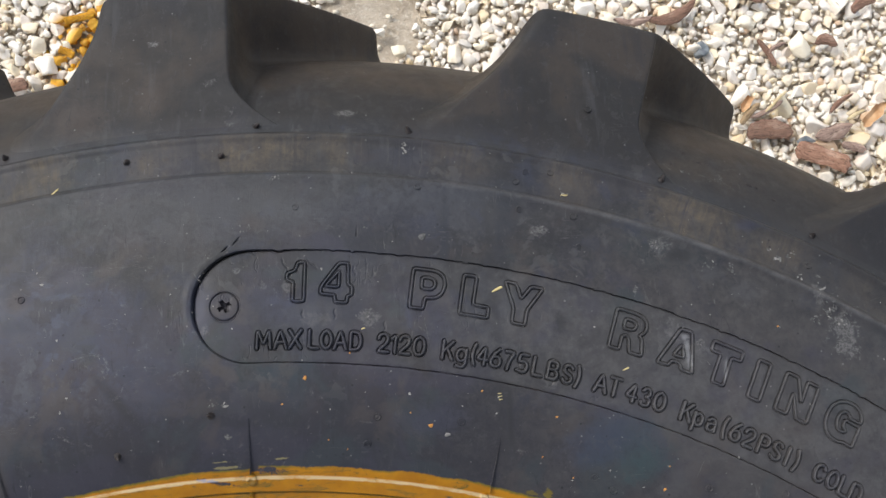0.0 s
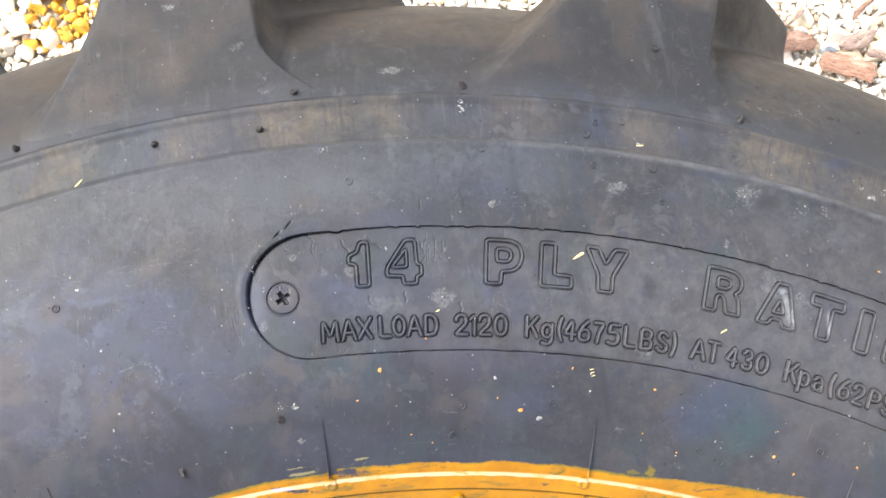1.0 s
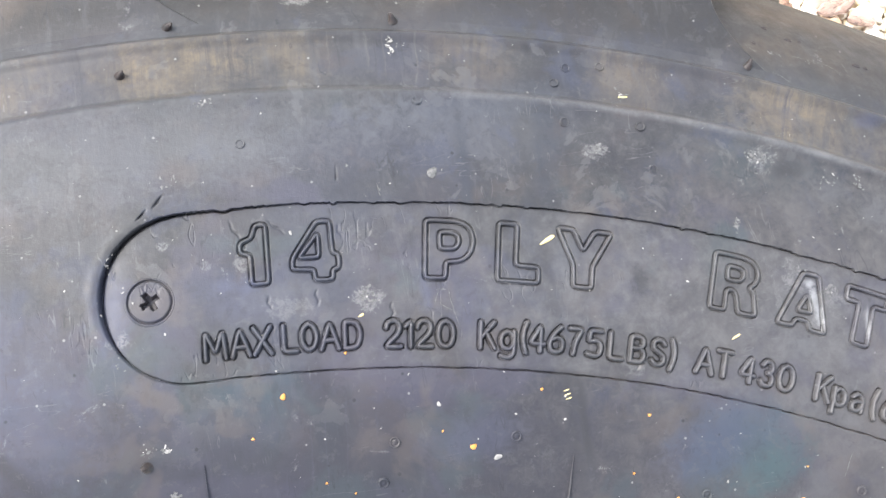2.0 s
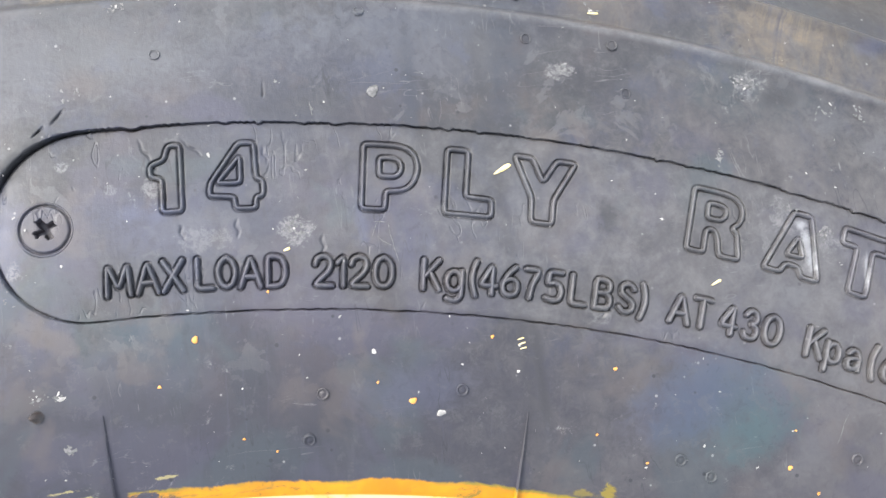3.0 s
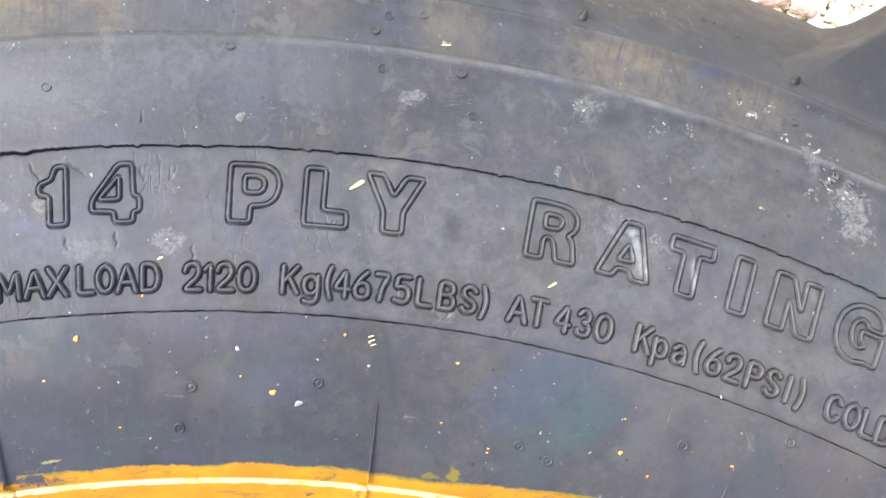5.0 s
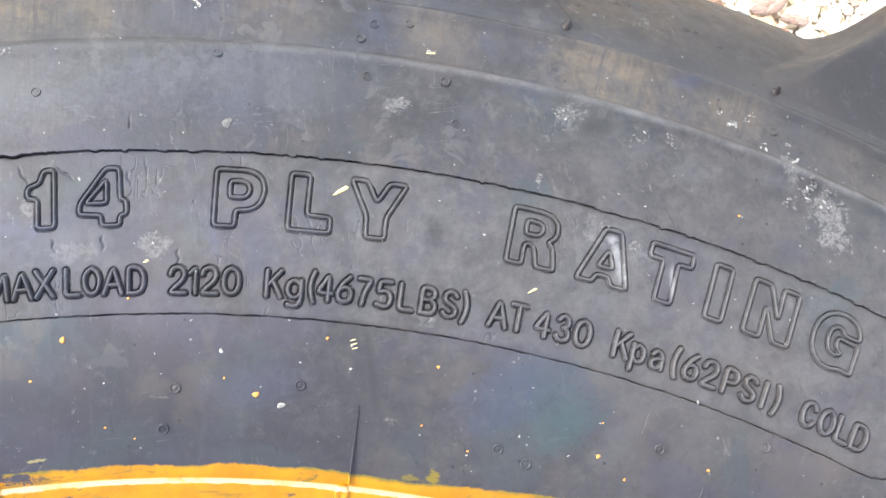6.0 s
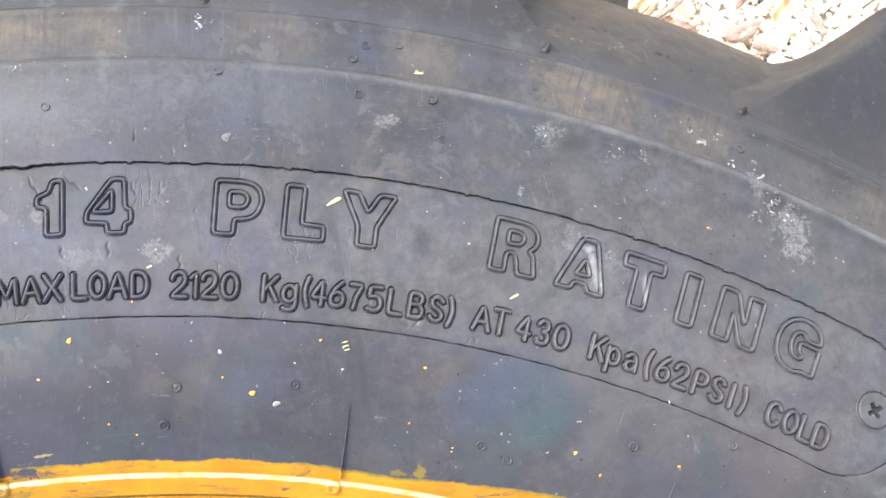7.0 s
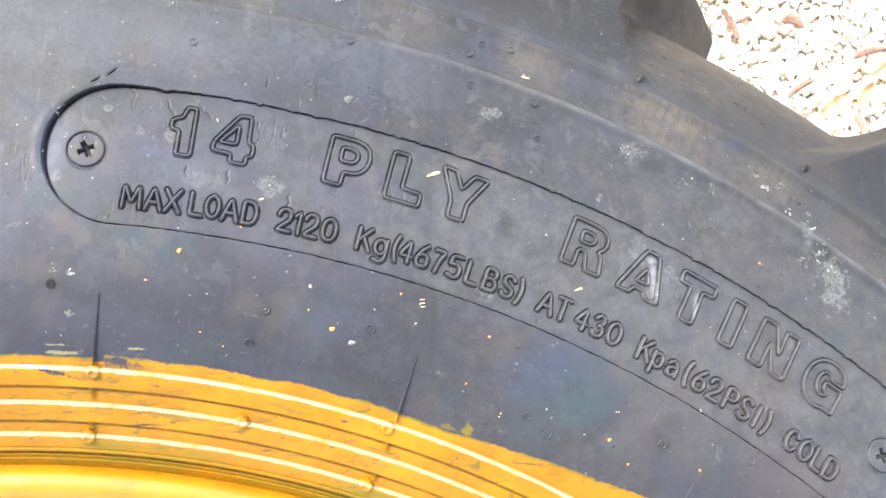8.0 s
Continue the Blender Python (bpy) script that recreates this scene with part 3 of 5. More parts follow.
SCREWS = [(0.3345, 0.25), (0.3358, 35.94)]
PLATE_FROM, PLATE_TO = radians(1.46), radians(34.65)


DENSE_R = np.arange(0.2500, 0.4000, 0.0002)
_kern = np.exp(-(np.arange(-40, 41) * 0.0002 / 0.0035) ** 2)
DENSE_Z = np.convolve(np.pad(np.interp(DENSE_R, PROFILE_R, PROFILE_Z), 40, mode="edge"), _kern / _kern.sum(), "valid")


def side_height(r):
    """Height of the upper sidewall: a smooth bulge with a soft ridge below the shoulder."""
    r = np.asarray(r, float)
    ridge = 0.0009 * smoothstep((r - 0.3640) / 0.0095) * smoothstep((0.3762 - r) / 0.0018) + 0.00030 * np.exp(-((r - 0.3744) / 0.0010) ** 2)
    ridge = ridge + 0.0011 * smoothstep((r - 0.3850) / 0.0030) * smoothstep((0.3889 - r) / 0.0006)
    return np.interp(r, DENSE_R, DENSE_Z) + ridge


def ring_relief(r):
    """Three low moulded rings round the bead."""
    out = 0 * r
    for groove in (0.2664, 0.2652, 0.2640):
        out = out - 0.0003 * np.exp(-((r - groove) / 0.0002) ** 2)
    for edge in RINGS:
        out = out + 0.0010 * smoothstep((edge - r) / 0.0008) * smoothstep((r - edge + 0.0050) / 0.0005) - 0.00035 * np.exp(-((r - edge + 0.0050) / 0.00020) ** 2)
    return out


def plate_relief(r, ang):
    """The sunken name plate: depth under the sidewall at radius r, angle ang."""
    s = ang * PLATE_R
    lo, hi = PLATE_FROM * PLATE_R, PLATE_TO * PLATE_R
    off = np.hypot(s - np.clip(s, lo, hi), r - PLATE_R) - PLATE_HALF
    upper = smoothstep((r - PLATE_R) / 0.004)
    wobble = 0.00004 * np.sin(s * 310 + 3 * np.sin(s * 90)) + 0.00005 * np.sin(s * 1450 + 4 * np.sin(s * 270)) + 0.00030 * upper * np.maximum(np.sin(s * 310 + 5 * np.sin(s * 171) + 40 * r) - 0.72, 0) / 0.28 + 0.00007 * upper * np.sin(s * 2900 + 6 * np.sin(s * 530))
    off = off + wobble * smoothstep((s - 0.004) / 0.008)
    start = smoothstep((0.034 - s) / 0.050) * smoothstep((r - PLATE_R + 0.014) / 0.016)
    step = (PLATE_DEPTH + 0.0013 * start * np.exp(np.minimum(off, 0) / 0.0025)) * smoothstep(-off / (0.00014 + 0.00026 * start))
    crack = np.exp(-((off + 0.00018 + 0.00030 * start) / (0.00010 + 0.00022 * start)) ** 2) * (0.00062 + 0.00036 * np.sin(s * 170 + r * 200 + 2 * np.sin(s * 610)) + 0.0011 * start)
    swell = 0.00022 * np.exp(-((off - 0.0012) / 0.0012) ** 2) * start
    x, y = r * np.sin(ang), r * np.cos(ang)
    for x0, y0, x1, y1 in ((0.0064, 0.3549, 0.0042, 0.3527), (0.0030, 0.3524, 0.0009, 0.3507), (0.1693, 0.2668, 0.1640, 0.2693), (0.0410, 0.3541, 0.0409, 0.3533)):
        u = np.clip(((x - x0) * (x1 - x0) + (y - y0) * (y1 - y0)) / ((x1 - x0) ** 2 + (y1 - y0) ** 2), 0, 1)
        d = np.hypot(x - x0 - u * (x1 - x0), y - y0 - u * (y1 - y0))
        crack = crack + 0.0007 * np.exp(-(d / 0.00015) ** 2) * np.sin(np.pi * (0.08 + 0.84 * u))
    for x0, y0, x1, y1 in ((0.0184, 0.3478, 0.0203, 0.3439), (0.0203, 0.3439, 0.0210, 0.3415), (0.0239, 0.3323, 0.0242, 0.3298), (0.0335, 0.3318, 0.0336, 0.3288),
                           (0.0479, 0.3271, 0.0478, 0.3240), (0.0945, 0.3053, 0.0984, 0.3075), (0.0258, 0.3470, 0.0290, 0.3440), (0.0395, 0.3440, 0.0402, 0.3412)):      # shallow folds
        u = np.clip(((x - x0) * (x1 - x0) + (y - y0) * (y1 - y0)) / ((x1 - x0) ** 2 + (y1 - y0) ** 2), 0, 1)
        d = np.hypot(x - x0 - u * (x1 - x0) + 0.0002 * np.sin(u * 9 + x0 * 900), y - y0 - u * (y1 - y0))
        crack = crack + 0.00034 * np.exp(-(d / 0.00024) ** 2) * np.sin(np.pi * (0.08 + 0.84 * u))
    hole = 0 * r
    for r0, deg in SCREWS:
        x0, y0 = polar(r0, deg)
        hole = hole + 0.0040 * smoothstep((0.0046 - np.hypot(x - x0, y - y0)) / 0.0002)
    sunk = 0.0007 * smoothstep((ang - 0.20) / 0.20) * smoothstep((1.2 - ang) / 0.3) * np.exp(-((r - 0.3714) / 0.0017) ** 2)
    return step + crack - swell + hole + sunk


# ---- raised lettering in the plate
def floor_pose(r, deg, lift=0.0):
    """A pose on the plate's floor: x along the rim clockwise, y outward, z off the rubber."""
    x, y = polar(r, deg)
    slope = (side_height(r + 0.004) - side_height(r - 0.004)) / 0.008
    return Matrix.Translation((x, y, float(side_height(r)) - PLATE_DEPTH + lift)) @ Euler((math.atan(slope), 0, -radians(deg))).to_matrix().to_4x4()


# the plate's alphabet in a unit box: closed outlines of the large letters ...
OUTLINES = {
    "1": ["0.61,1 1,1 0.99,0 0.36,0 0.38,0.50 0,0.54 0.03,0.72 0.46,0.78"],
    "4": ["0.55,1 0.84,1 0.87,0.46 1,0.42 1,0.19 0.86,0.17 0.86,0 0.48,0 0.47,0.18 0,0.20 0.02,0.39", "0.57,0.80 0.58,0.39 0.14,0.39"],
    "P": ["0,1 0.57,1 0.80,0.96 0.95,0.85 1,0.66 0.94,0.46 0.80,0.33 0.62,0.29 0.43,0.29 0.42,0 0,0", "0.29,0.80 0.56,0.80 0.67,0.75 0.70,0.66 0.67,0.57 0.58,0.51 0.30,0.51"],
    "L": ["0,1 0.45,1 0.44,0.28 1,0.27 1,0 0.01,0"],
    "Y": ["0,1 0.29,1 0.49,0.64 0.69,1 1,1 0.68,0.38 0.69,0 0.35,0 0.33,0.38"],
    "R": ["0,1 0.58,1 0.80,0.96 0.94,0.85 0.97,0.70 0.92,0.56 0.80,0.48 0.91,0.41 1,0 0.62,0 0.56,0.25 0.50,0.36 0.40,0.39 0.32,0.35 0.33,0 0,0", "0.30,0.80 0.54,0.80 0.65,0.75 0.66,0.65 0.58,0.56 0.31,0.55"],
    "A": ["0.39,1 0.71,1 1,0 0.68,0 0.62,0.15 0.37,0.15 0.31,0 0,0", "0.53,0.62 0.68,0.31 0.37,0.30"],
    "T": ["0,1 1,1 1,0.75 0.68,0.75 0.69,0 0.31,0 0.33,0.75 0,0.75"],
    "I": ["0,1 1,1 1,0 0,0"],
    "N": ["0,1 0.36,1 0.66,0.43 0.65,1 1,1 1,0 0.67,0 0.36,0.58 0.37,0 0,0"],
    "G": ["1,0.66 0.95,0.84 0.82,0.97 0.62,1.03 0.38,1.01 0.18,0.91 0.04,0.73 0,0.50 0.03,0.27 0.15,0.09 0.33,-0.01 0.52,-0.03 0.72,0.03 0.99,0.01 1,0.57 0.53,0.57 0.53,0.40 "
          "0.68,0.31 0.54,0.24 0.40,0.29 0.32,0.47 0.34,0.67 0.46,0.77 0.58,0.75 0.66,0.65"]}
# ... and the pen strokes of the small ones
STROKES = {
    "M": ["0,0 0.08,1 0.50,0.22 0.92,1 1,0"], "A": ["0,0 0.50,1 1,0", "0.19,0.34 0.81,0.34"], "X": ["0,0 1,1", "0,1 1,0"], "L": ["0,1 0,0 1,0"],
    "O": ["0.5,1 0.2,0.9 0.03,0.68 0,0.5 0.03,0.32 0.2,0.1 0.5,0 0.8,0.1 0.97,0.32 1,0.5 0.97,0.68 0.8,0.9 0.5,1"],
    "D": ["0,0 0,1 0.5,1 0.78,0.93 0.95,0.72 1,0.5 0.95,0.28 0.78,0.07 0.5,0 0,0"],
    "2": ["0.03,0.73 0.10,0.90 0.35,1 0.65,1 0.90,0.90 0.97,0.70 0.80,0.47 0.35,0.22 0,0 1,0"], "1": ["0.05,0.78 0.95,1 0.95,0"],
    "0": ["0.5,1 0.2,0.93 0.03,0.72 0,0.5 0.03,0.28 0.2,0.07 0.5,0 0.8,0.07 0.97,0.28 1,0.5 0.97,0.72 0.8,0.93 0.5,1"],
    "K": ["0,1 0,0", "0.95,1 0,0.38", "0.36,0.62 1,0"],
    "g": ["1,0.68 1,-0.10 0.85,-0.29 0.5,-0.36 0.1,-0.28", "1,0.45 0.80,0.63 0.5,0.68 0.15,0.58 0,0.32 0.15,0.07 0.5,-0.02 0.80,0.04 1,0.20"],
    "(": ["1,1.08 0.35,0.82 0,0.50 0.35,0.15 1,-0.12"], ")": ["0,1.08 0.65,0.82 1,0.50 0.65,0.15 0,-0.12"],
    "4": ["0.74,0 0.74,1 0,0.28 1,0.28"], "7": ["0,1 1,1 0.50,0.50 0.32,0"],
    "6": ["0.80,1 0.40,0.78 0.10,0.48 0,0.28 0.12,0.07 0.5,0 0.88,0.07 1,0.30 0.88,0.53 0.5,0.61 0.12,0.48"],
    "5": ["0.95,1 0.15,1 0.06,0.56 0.5,0.64 0.88,0.56 1,0.32 0.88,0.08 0.5,0 0.02,0.07"],
    "B": ["0,0 0,1 0.60,1 0.88,0.90 0.90,0.66 0.65,0.53 0,0.53", "0.65,0.53 0.95,0.42 1,0.20 0.85,0.04 0.60,0 0,0"],
    "S": ["0.95,0.84 0.75,0.97 0.40,1 0.10,0.88 0.08,0.66 0.35,0.54 0.70,0.46 0.98,0.32 0.95,0.12 0.65,0 0.30,0 0.02,0.15"], "T": ["0,1 1,1", "0.5,1 0.5,0"],
    "3": ["0.05,0.82 0.30,1 0.70,0.98 0.92,0.78 0.80,0.58 0.45,0.53 0.85,0.47 1,0.27 0.85,0.06 0.45,0 0.1,0.05 0,0.18"],
    "p": ["0,0.68 0,-0.34", "0,0.46 0.25,0.65 0.60,0.68 0.95,0.52 1,0.30 0.90,0.08 0.55,0 0.20,0.04 0,0.22"],
    "a": ["0.06,0.52 0.30,0.67 0.70,0.67 0.97,0.50 1,0", "1,0.38 0.50,0.40 0.10,0.30 0,0.16 0.15,0.01 0.5,-0.01 0.85,0.08 1,0.24"],
    "P": ["0,0 0,1 0.60,1 0.92,0.90 1,0.72 0.90,0.52 0.60,0.45 0,0.45"], "I": ["0.5,0 0.5,1"], "C": ["0.98,0.78 0.80,0.95 0.5,1 0.15,0.88 0,0.60 0,0.40 0.15,0.12 0.5,0 0.80,0.05 0.98,0.22"]}


def rounded(pts, closed, times=2, cut=0.22):
    """A polyline with its corners worn round."""
    p = np.array(pts)
    for _ in range(times):
        q = np.roll(p, -1, 0) if closed else p[1:]
        a = p if closed else p[:-1]
        span = np.maximum(np.hypot(*(q - a).T), 1e-9)[:, None]
        near = np.minimum(cut, 0.00042 / span)
        mid = np.stack([a + (q - a) * near, q - (q - a) * near], 1).reshape(-1, 2)
        p = mid if closed else np.vstack([p[:1], mid[1:-1], p[-1:]])
        cut = 0.27
    return p


def ridge(paths, closed, half, tall, seed):
    """A half-round ridge along paths in metres, uneven by a hair as moulded rubber is; open ends are round."""
    verts, faces = [], []
    arc = [(-1.12, -0.30), (-0.97, 0.14), (-0.75, 0.62), (-0.36, 0.94), (0.0, 1.0), (0.36, 0.94), (0.75, 0.62), (0.97, 0.14), (1.12, -0.30)]
    for p in paths:
        if closed:
            way = np.roll(p, -1, 0) - np.roll(p, 1, 0)
        else:
            way = np.gradient(p, axis=0)
        way /= np.maximum(np.hypot(*way.T), 1e-9)[:, None]
        width = np.ones(len(p))
        if not closed:
            cap = [(0.99, 0.18), (0.80, 0.62), (0.45, 0.90)]
            p = np.vstack([[p[0] - way[0] * half * a for a, _ in cap], p, [p[-1] + way[-1] * half * a for a, _ in cap[::-1]]])
            way = np.vstack([[way[0]] * 3, way, [way[-1]] * 3])
            width = np.concatenate([[b for _, b in cap], width, [b for _, b in cap[::-1]]])
        base = len(verts)
        for (x, y), (dx, dy), w in zip(p, way, width):
            worn = 1 + 0.14 * noise.noise(Vector((x * 900 + seed, y * 900, 0)))
            high = (1 + 0.22 * noise.noise(Vector((x * 500, y * 500 + seed, 4)))) * (0.3 + 0.7 * w)
            for u, h in arc:
                verts.append((x - dy * u * half * w * worn, y + dx * u * half * w * worn, h * tall * high))
        n, m = len(arc), len(p)
        for i in range(m if closed else m - 1):
            a, b = base + i * n, base + (i + 1) % m * n
            faces += [(a + k, b + k, b + k + 1, a + k + 1) for k in range(n - 1)]
    me = bpy.data.meshes.new("letter")
    me.from_pydata(verts, [], faces)
    me.polygons.foreach_set("use_smooth", [True] * len(me.polygons))
    me.materials.append(RUBBER)
    return me


LARGE = [("1", 3.77, 5.3), ("4", 5.80, 9.3), ("P", 10.35, 9.9), ("L", 12.75, 8.6), ("Y", 15.03, 11.5), ("R", 20.62, 10.2), ("A", 23.27, 11.0),
         ("T", 25.58, 9.5), ("I", 27.54, 3.8), ("N", 29.60, 10.4), ("G", 32.18, 10.5)]          # character, angle, width in millimetres
SMALL = "M2.19 A3.06 X3.81 L4.76 O5.41 A6.13 D6.92 28.34 18.87 29.44 010.20 K11.70 g12.41 (13.04 413.50 614.20 714.92 515.62 L16.42 B17.23 S18.01 )18.57 A19.81 T20.55"
SMALL += " 421.47 322.25 022.99 K24.51 p25.17 a25.90 (26.61 627.23 227.98 P28.82 S29.56 I30.18 )30.71 C32.04 O32.81 L33.49 D34.18"
WIDTHS = dict(zip("MAXLOD210Kg(4675BS)T3paPIC", (4.8, 4.3, 4.1, 3.4, 3.8, 3.9, 3.8, 2.0, 3.9, 3.7, 3.6, 1.6, 3.7, 3.7, 3.3, 3.7, 3.7, 3.6, 1.6, 3.7, 3.4, 3.3, 3.2, 3.5, 1.25, 3.6)))


def letter_plan():
    """Every letter: character, large or small, radius, angle, and its lines in metres about its middle."""
    plan = []
    todo = [(c, True, 0.3413, d, w, 0.0118) for c, d, w in LARGE]
    todo += [(it[0], False, 0.3244, float(it[1:]) + 0.04, max(WIDTHS[it[0]] - 0.85, 0.4), 0.0051) for it in SMALL.split()]
    for char, large, r, deg, wide, tall in todo:
        lines = []
        for text in (OUTLINES if large else STROKES)[char]:
            pts = [tuple(float(v) for v in pair.split(",")) for pair in text.split()]
            lines.append(rounded([((x - 0.5) * wide / 1000, (y - 0.5) * tall) for x, y in pts], large))
        plan.append((char, large, r, deg, lines))
    return plan


def letter_gutters(rows, ang, plan):
    """Depth of the thin mould lines that run along both sides of every letter's strokes."""
    out = np.zeros((len(rows), len(ang)))
    for char, large, r0, deg, lines in plan:
        reach = 0.0085 if large else 0.0050
        a, b = np.searchsorted(rows, (r0 - reach, r0 + reach))
        c, d = np.searchsorted(ang, (radians(deg) - reach / r0, radians(deg) + reach / r0))
        rr, tt = np.meshgrid(rows[a:b], ang[c:d] - radians(deg), indexing="ij")
        x, y = rr * np.sin(tt), rr * np.cos(tt) - r0
        near = np.full(x.shape, 1.0)
        for line in lines:
            ends = np.roll(line, -1, 0) if large else line[1:]
            for (x0, y0), (x1, y1) in zip(line, ends):
                dx, dy = x1 - x0, y1 - y0
                u = np.clip(((x - x0) * dx + (y - y0) * dy) / max(dx * dx + dy * dy, 1e-12), 0, 1)
                near = np.minimum(near, np.hypot(x - x0 - u * dx, y - y0 - u * dy))
        middle, soft, deep = (0.00045, 0.00012, 0.00075) if large else (0.00056, 0.00012, 0.00085)
        uneven = 0.75 + 0.35 * np.sin(x * 900 + y * 700 + deg) * np.sin(y * 1300 - x * 500)
        out[a:b, c:d] = np.maximum(out[a:b, c:d], deep * uneven * np.exp(-((near - middle) / soft) ** 2))
    return out


def build_letters(tyre, plan):
    for n, (char, large, r, deg, lines) in enumerate(plan):
        ob = new("letter", ridge(lines, large, 0.00034 if large else 0.00044, 0.00056 if large else 0.00088, n * 3.7))
        ob.parent, ob.matrix_basis = tyre, floor_pose(r, deg)
        tagged(ob, ("outlined raised letter " if large else "small raised letter ") + char)


def build_carcass(parent, plan):
    bands = [(0.2560, 0.2620, 0.001), (0.2620, 0.2890, 0.00017), (0.2890, 0.3160, 0.0025), (0.3160, 0.3172, 0.0006), (0.3172, 0.3192, 0.00008), (0.3192, 0.3208, 0.00025),
             (0.3208, 0.3290, 0.00014), (0.3290, 0.3346, 0.0003), (0.3346, 0.3482, 0.00014), (0.3482, 0.3498, 0.00025), (0.3498, 0.3518, 0.00008), (0.3518, 0.3556, 0.00025),
             (0.3560, 0.3720, 0.0015), (0.3720, 0.3768, 0.00016), (0.3768, 0.3855, 0.0012), (0.3855, 0.3895, 0.0003), (0.3895, 0.3930, 0.0012)]
    rows = np.unique(np.concatenate([np.arange(*b) for b in bands]).round(5))
    fine = np.arange(-1.8, 37.8, 0.030)
    coarse = np.concatenate([np.arange(37.8, 46, 0.75), np.arange(46, 340, 1.5), np.arange(340, 358.1, 0.75)])
    ang = np.radians(np.concatenate([fine, coarse]))
    r, t = np.meshgrid(rows, ang, indexing="ij")
    z = side_height(r) + ring_relief(r) - plate_relief(r, np.where(t > math.pi, t - 2 * math.pi, t)) - letter_gutters(rows, ang, plan)
    rest = VALLEY + [(a, 2 * MID - b) for a, b in VALLEY[-2::-1]]
    rest += [(float(x), float(2 * MID - side_height(x))) for x in np.linspace(0.3925, 0.2560, 28)]
    rr = np.concatenate([r, np.repeat([[p[0]] for p in rest], len(ang), 1)])
    tt = np.concatenate([t, np.repeat(ang[None, :], len(rest), 0)])
    zz = np.concatenate([z, np.repeat([[p[1]] for p in rest], len(ang), 1)])
    verts = np.stack([rr * np.sin(tt), rr * np.cos(tt), zz], -1).reshape(-1, 3)
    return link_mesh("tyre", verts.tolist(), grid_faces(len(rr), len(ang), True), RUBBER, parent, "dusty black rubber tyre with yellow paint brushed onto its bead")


LUG = [(0.3880, 0.2487), (0.4020, 0.2447), (0.4150, 0.2430), (0.4270, 0.2407), (0.4360, 0.2390), (0.4400, 0.2376), (0.4413, 0.2345), (0.4425, 0.2230),
       (0.4438, 0.2060), (0.4445, 0.1920), (0.4448, 0.1800), (0.4448, 0.1720)]
LUG_BASE = [(0.3880, 0.2487), (0.3965, 0.2427), (0.4020, 0.2377), (0.4080, 0.2307), (0.4125, 0.2250), (0.4155, 0.2203), (0.4185, 0.2150), (0.4215, 0.2070),
            (0.4235, 0.1980), (0.4262, 0.1880), (0.4282, 0.1790), (0.4295, 0.1720)]


def lug_mesh(mirrored):
    """One slanted tread bar: a steep wall on one side, a wide hollow fillet on the other. Its steep edge is at angle 0."""
    steps = np.linspace(0, len(LUG) - 1, 60)
    idx = np.arange(len(LUG))
    top = np.stack([np.interp(steps, idx, [p[k] for p in LUG]) for k in (0, 1)], -1)
    base = np.stack([np.interp(steps, idx, [p[k] for p in LUG_BASE]) for k in (0, 1)], -1)
    smooth = lambda q: np.stack([np.convolve(np.pad(q[:, k], 2, mode="edge"), [0.1, 0.2, 0.4, 0.2, 0.1], "valid") for k in (0, 1)], -1)
    top, base = smooth(top), smooth(base)
    steep = np.concatenate([np.linspace(-3.2, -0.6, 6), np.linspace(-0.45, 0.5, 20), np.linspace(0.6, 2.2, 12)])
    right = lambda d: np.interp(d, [-0.30, -0.14, -0.04, 0.02, 0.08, 0.16, 0.30, 0.48, 0.75, 1.1, 1.6, 2.2], [1, 1, 0.985, 0.93, 0.60, 0.34, 0.18, 0.09, 0.04, 0.015, 0.004, 0])
    end = np.ones(len(steps))
    end[-1], end[-2] = 0.0, 0.93
    verts = []
    for i in range(len(steps)):
        # the hollow flank ends in a crease on the bar's face, which sweeps out towards the sidewall
        crease = -5.4 - 4.3 * (max(0.4390 - top[i, 0], 0) / 0.0490) ** 1.5
        angles = np.concatenate([np.linspace(-14.0, crease - 0.3, 46), crease + np.array([-0.12, -0.04, 0.0, 0.04, 0.12]), np.linspace(crease + 0.3, -3.6, 20), steep])
        # crisp only where the bar leaves the sidewall, rounded further out
        round_off = 0.012 + 0.045 * float(smoothstep((top[i, 0] - 0.4060) / 0.014)) + 0.08 * float(smoothstep((0.3990 - top[i, 0]) / 0.008))
        hollow = np.clip(1 - round_off * np.logaddexp(0, (crease - angles) / 3.0 / round_off), 0, 1) ** 2.2
        row = np.where(angles > -0.30, right(angles), hollow)
        slant = np.maximum(0.2365 - top[i, 1], 0) * 96.0
        # the steep edge flares out where the bar flows into the sidewall
        flare = 2.9 * (max(0.4105 - top[i, 0], 0) / 0.0217) ** 1.9 if top[i, 1] > 0.2375 else 0.0
        for d, m in zip(angles, row):
            m = m * end[i]
            q = base[i] * (1 - m) + top[i] * m
            a = radians(d + slant + flare * min(max(d + 3.0, 0) / 3.0, 1.0))
            sink = 0.0006 if m < 0.004 else 0.0
            z = q[1] - sink
            verts.append(((q[0] - sink) * math.sin(a), (q[0] - sink) * math.cos(a), 2 * MID - z if mirrored else z))
    faces = grid_faces(len(steps), len(angles), False)
    return verts, [f[::-1] for f in faces] if mirrored else faces


